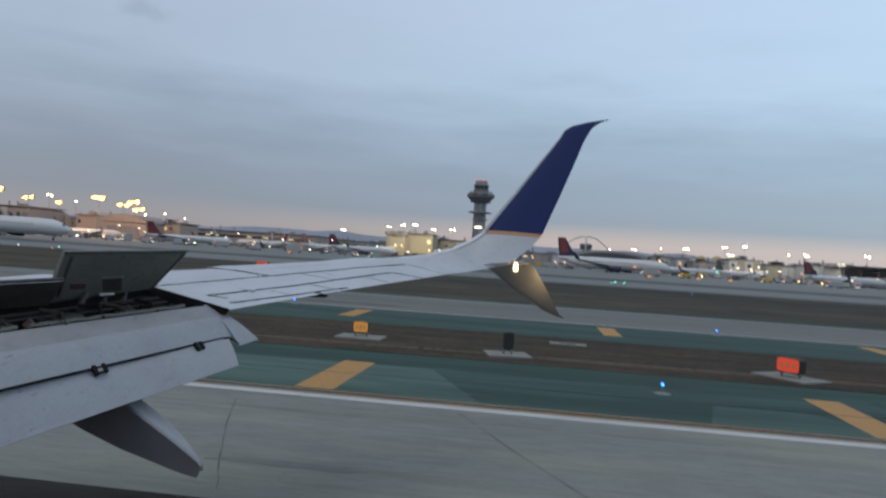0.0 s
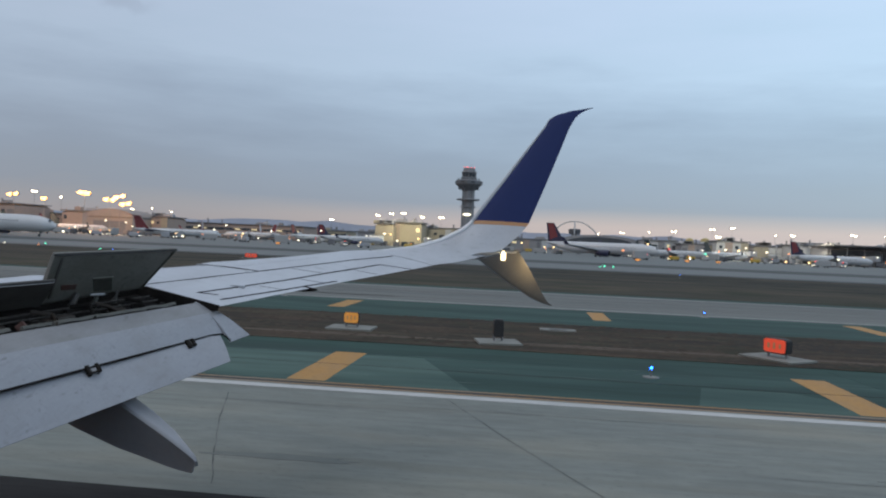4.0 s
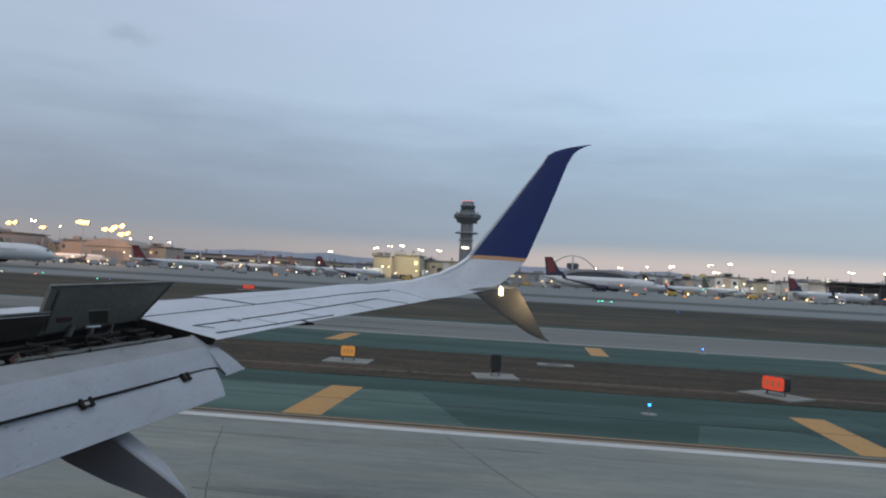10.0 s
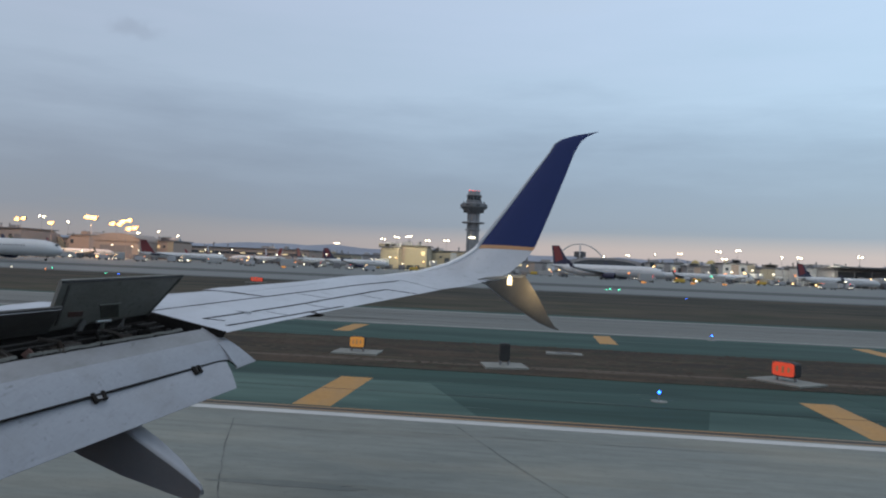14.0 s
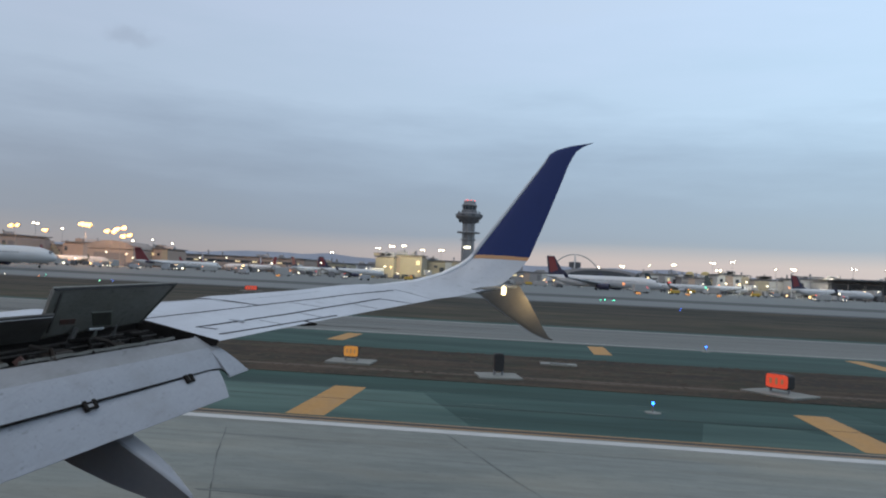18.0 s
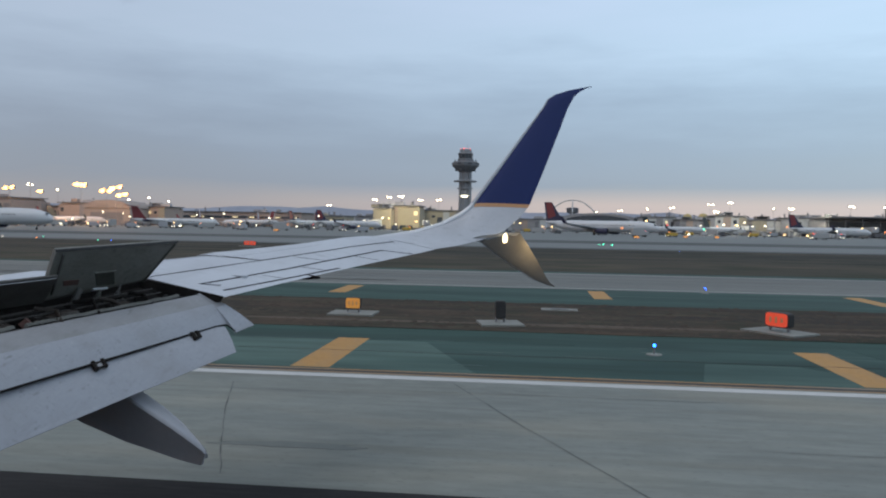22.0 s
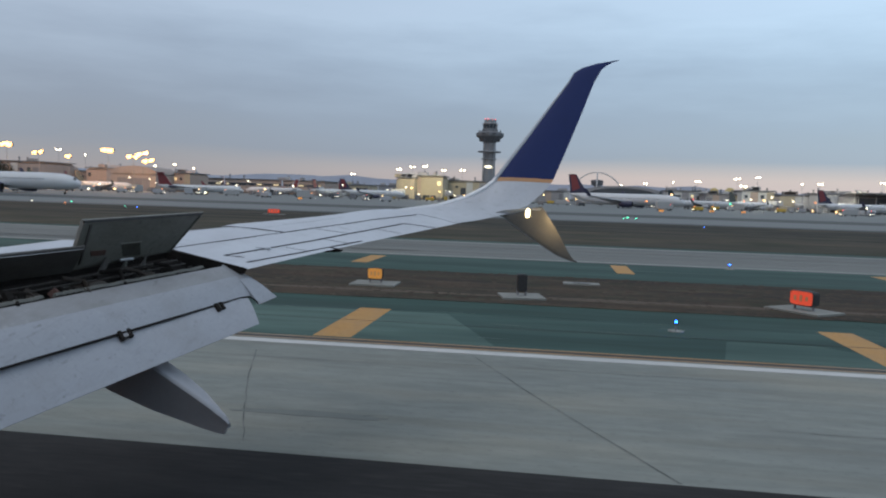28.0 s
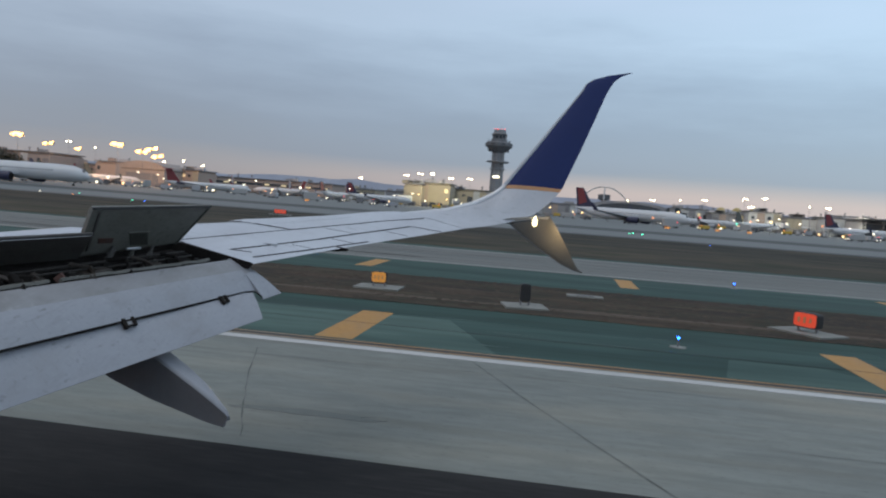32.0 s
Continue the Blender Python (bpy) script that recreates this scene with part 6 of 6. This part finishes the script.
# ---------------------------------------------------------------- light masts
def mast(az, far, h, warm, heads=2):
    """A tall pole with a crossarm that carries short rows of floodlights."""
    spread = 4.8 if warm else 3.0
    x, y = place(az, far)
    ob = thing("light_mast", x, y, 0.0, "tall apron mast with %s floodlights" % ("warm amber" if warm else "bright white"), "light mast", "apron light masts")
    part("pole", Mesh().lathe((0, 0, 0), [(0.6, 0), (0.55, 0.4), (0.2, 0.6), (0.09, h)], 8), M_POLE, ob)
    part("crossarm", Mesh().box((0, 0, h), (spread + 0.8, 0.25, 0.25)), M_POLE, ob)
    r = random.Random(int(az * 100) + int(far))
    for k in range(heads):
        o = (k - (heads - 1) / 2) * spread / max(1, heads - 1) if heads > 1 else 0
        lift, wide = r.uniform(-0.5, 0.6) * (1.0 if warm else 0.4), 2.2 if warm else 1.3
        hd = part("lamp_bank", Mesh().box((o, -0.25, h + lift + 0.35), (wide * 1.7, 0.6, wide * (0.9 if warm else 0.6))), M_POLE, ob)
        for j in range(5 if warm else 4):
            a0 = 2.4 * j + r.uniform(-0.3, 0.3)
            # glass made oversized: the lamps' glare is put into its size
            big = (0.90 if warm else 0.40) * r.uniform(0.75, 1.15)
            cx, cz = o + wide * 0.72 * math.sqrt(j / 4) * math.cos(a0), h + lift + 0.38 + wide * (0.36 if warm else 0.20) * math.sqrt(j / 4) * math.sin(a0)
            part("lamp_glass", Mesh().loft([[(cx + big * q * math.cos(a), d, cz + big * 0.8 * q * math.sin(a)) for a in (2 * math.pi * i / 10 for i in range(10))] for q, d in ((1.0, -0.56 - 0.02 * j), (0.92, -0.66 - 0.02 * j), (0.5, -0.74 - 0.02 * j))]),
                 L_WARM if warm else L_WHITE, hd, "glowing lamp glass")
    return ob


# bearing, distance, height and number of heads: amber masts, white masts forward, white masts aft
AMBER = [(-37.6, 520, 25, 3), (-35.8, 600, 24, 2), (-34, 560, 20.5, 1), (-31.6, 520, 24, 3), (-30, 560, 22.5, 2), (-29.4, 540, 24, 2), (-29, 560, 20, 2)]
FORWARD = [(-34.6, 640, 28, 2), (-28.6, 600, 18, 1), (-33, 700, 27, 1), (-27.3, 760, 24, 1), (-26, 800, 22, 1), (-21.5, 850, 13, 1), (-20.5, 850, 13, 1), (-14.8, 820, 22.5, 2), (-11.4, 760, 27, 2), (-10.4, 745, 29, 2), (-9.5, 740, 30, 3), (-8.1, 760, 27.5, 2), (-6.7, 700, 26, 2), (-17.9, 700, 11, 1)]
AFT = [(6.6, 850, 22, 2), (8.5, 850, 24, 1), (10.2, 820, 25, 2), (12.8, 780, 27, 2), (13.2, 700, 18.5, 2), (14.1, 770, 28.5, 3), (16.9, 780, 23.5, 1), (18, 760, 23, 3), (21.6, 740, 24.5, 2), (23.5, 800, 26, 1), (25.4, 720, 25, 3), (4.9, 860, 20, 1)]
for masts, warm in ((AMBER, True), (FORWARD, False), (AFT, False)):
    for az, far, h, heads in masts:
        mast(az, far, h, warm, heads)


# the floodlights' own light on the apron and the walls behind
for az, far, h, colour, watts in ((-36.5, 530, 22, (1.0, 0.55, 0.28), 80000), (-30.5, 525, 21, (1.0, 0.55, 0.28), 80000), (-9.0, 525, 20, (1.0, 0.85, 0.55), 38000), (13.5, 545, 20, (1.0, 0.9, 0.7), 30000), (19.5, 540, 20, (1.0, 0.9, 0.7), 30000)):
    fl = new("flood_light", bpy.data.lights.new("flood_light", "POINT"))
    fl.data.energy, fl.data.color, fl.data.shadow_soft_size = watts, colour, 1.5
    fl.location = (*place(az, far), h)


# ---------------------------------------------------------------- ramp lamps and vehicles
def ramp_lamp(x, y, h, glass, label):
    ob = thing("ramp_lamp", x, y, 0.0, label, "lamp", "ramp lamps")
    part("post", Mesh().lathe((0, 0, 0), [(0.25, 0), (0.1, 0.15), (0.1, h)], 6), M_POLE, ob)
    part("lens", Mesh().lathe((0, 0, h), [(0.2, 0), (0.48, 0.22), (0.48, 0.5), (0.2, 0.7)], 8), glass, ob, "glowing lens")
    return ob


rng = random.Random(8)
KINDS = [(L_PANE, "white ramp lamp on a post"), (L_RAMP, "amber ramp lamp on a post"), (L_ORANGE, "orange ramp lamp on a post"), (L_RED, "red ramp lamp on a post"), (L_GREEN, "green apron lamp on a post")]
for k in range(64):
    az = -39 + 66 * (k + rng.random()) / 64
    far = rng.choice((380, 430, 470, 520, 545))
    g, label = KINDS[rng.choices(range(5), (8, 5, 2, 1, 0.6))[0]]
    ramp_lamp(*place(az, far + rng.uniform(-15, 15)), rng.choice((1.2, 3.5, 5.5, 7.5)), g, label)


def vehicle(x, y, turn, kind, lamp):
    name, body, label = (("fuel_truck", M_TRUCK, "white fuel truck on the apron"), ("baggage_tug", M_TRUCK_Y, "yellow baggage tug with a cart"), ("catering_truck", M_TRUCK, "white catering truck with a box body"),
                         ("van", M_PLANE_GREY, "grey service van on the apron"))[kind]
    ob = thing(name, x, y, 0.0, label, "vehicle", "apron vehicles", turn=turn)
    L, H = ((8.5, 3.0), (5.0, 1.9), (8.0, 3.9), (5.2, 2.2))[kind]
    part("body", Mesh().box((-0.6, 0, H / 2 + 0.4), (L - 2.0, 2.3, H - 0.4)), body, ob)
    cab = part("cab", Mesh().box((L / 2 - 0.8, 0, min(H, 2.3) / 2 + 0.35), (1.9, 2.2, min(H, 2.3) - 0.2)), body, ob)
    part("windscreen", Mesh().box((L / 2 - 0.8, 0, min(H, 2.3) - 0.15), (1.96, 2.05, 0.6)), M_GLASS, cab)
    for sx in (-0.3, 0.33):
        for sy in (-1, 1):
            part("wheel", Mesh().tube([(sx * L, sy * 0.85, 0.45), (sx * L, sy * 1.18, 0.45)], 0.45, 10), M_RUB, ob)
    part("beacon", Mesh().lathe((L / 2 - 0.8, 0, min(H, 2.3) + 0.2), [(0.2, 0), (0.26, 0.2), (0.15, 0.42)], 8), lamp, ob, "glowing roof beacon")
    for sy in (-0.75, 0.75):
        part("headlamp", Mesh().box((L / 2 + 0.16, sy, 0.9), (0.1, 0.4, 0.3)), L_PANE, ob)
    return ob


for k in range(34):
    az = -38 + 64 * (k + rng.random()) / 34
    vehicle(*place(az, rng.uniform(330, 520)), rng.choice((0, 20, 160, 180, -90, 200, -60)), rng.randrange(4), rng.choice((L_ORANGE, L_ORANGE, L_RAMP, L_RED)))


def cart(x, y, turn, seed):
    r = random.Random(seed)
    dark = r.random() < 0.6
    body = r.choice((M_ROOF, M_WALL_C, M_OLD)) if dark else r.choice((M_WALL_D, M_PLANE_GREY, M_TRUCK_Y))
    ob = thing("baggage_cart", x, y, 0.0, "%s covered baggage cart on the apron" % ("dark" if dark else "pale"), "baggage cart", "baggage carts", turn=turn)
    w = r.uniform(2.6, 5.0)
    h = r.uniform(1.2, 2.6)
    part("deck", Mesh().box((0, 0, 0.55), (w, 1.6, 0.18)), M_METAL, ob)
    part("cover", Mesh().box((0, 0, 0.64 + h / 2), (w * 0.94, 1.5, h)), body, ob)
    part("drawbar", Mesh().tube([(w / 2, 0, 0.5), (w / 2 + 1.0, 0, 0.4)], 0.06, 6), M_METAL, ob)
    for sx in (-0.35, 0.35):
        for sy in (-0.65, 0.65):
            part("wheel", Mesh().tube([(sx * w, sy - 0.1, 0.28), (sx * w, sy + 0.1, 0.28)], 0.28, 10), M_RUB, ob)


rng = random.Random(41)
for k in range(58):
    az = -39 + 66 * (k + rng.random()) / 58
    cart(*place(az, rng.uniform(395, 545)), rng.choice((0, 15, -20, 90, 180)), 300 + k)


# ---------------------------------------------------------------- trees and hills in the distance
def tree(az, far, h, seed):
    x, y = place(az, far)
    ob = thing("tree", x, y, 0.0, "dark leafy tree among the airport buildings", "tree", "distant trees")
    r = random.Random(seed)
    part("trunk", Mesh().tube([(0, 0, 0), (0.2, 0.1, h * 0.35), (0.1, 0, h * 0.6)], [0.5, 0.35, 0.18], 7), M_TRUNK, ob)
    for k in range(3):
        a = r.uniform(0, 6.28)
        part("limb", Mesh().tube([(0.15, 0.05, h * 0.35), (math.cos(a) * h * 0.2, math.sin(a) * h * 0.2, h * 0.62)], [0.22, 0.08], 6), M_TRUNK, ob)
    crown = Mesh()
    for k in range(230):
        d = Vector((r.gauss(0, 1), r.gauss(0, 1), r.gauss(0, 0.75))).normalized() * (r.random() ** 0.4)
        c = Vector((d.x * h * 0.36, d.y * h * 0.36, h * 0.68 + d.z * h * 0.32))
        u, v = Vector((r.gauss(0, 1), r.gauss(0, 1), r.gauss(0, 1))) * h * 0.03, Vector((r.gauss(0, 1), r.gauss(0, 1), r.gauss(0, 1))) * h * 0.03
        crown.add([c - u, c + v, c + u, c - v], [(0, 1, 2, 3)])
    part("crown", crown, M_TREE, ob, "ragged dark crown")


for i, (az, far, h) in enumerate(((-24.5, 700, 11), (-22.2, 720, 9), (-3.2, 700, 11), (-2.4, 720, 9), (0.4, 720, 10), (7.6, 730, 10), (11.6, 700, 9), (19.3, 700, 10), (-36.2, 720, 13), (24.2, 710, 12), (-39.6, 626, 18), (-38.5, 628, 20), (-37.7, 625, 17), (-36.6, 628, 19), (-27.6, 640, 15), (-27.0, 650, 14), (-26.3, 640, 12))):
    tree(az, far, h, 100 + i)

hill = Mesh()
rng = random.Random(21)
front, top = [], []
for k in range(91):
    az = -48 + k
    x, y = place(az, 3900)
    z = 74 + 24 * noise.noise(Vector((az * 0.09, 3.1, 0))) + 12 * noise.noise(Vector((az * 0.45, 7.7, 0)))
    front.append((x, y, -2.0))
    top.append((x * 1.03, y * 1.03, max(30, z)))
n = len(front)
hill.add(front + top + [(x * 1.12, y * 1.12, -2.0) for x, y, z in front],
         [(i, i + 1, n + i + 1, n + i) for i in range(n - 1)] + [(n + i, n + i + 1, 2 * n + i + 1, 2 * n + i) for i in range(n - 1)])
setting("backdrop_hills", hill, M_HILL, "low hills on the horizon, tinted pale blue for haze", "hills", True)
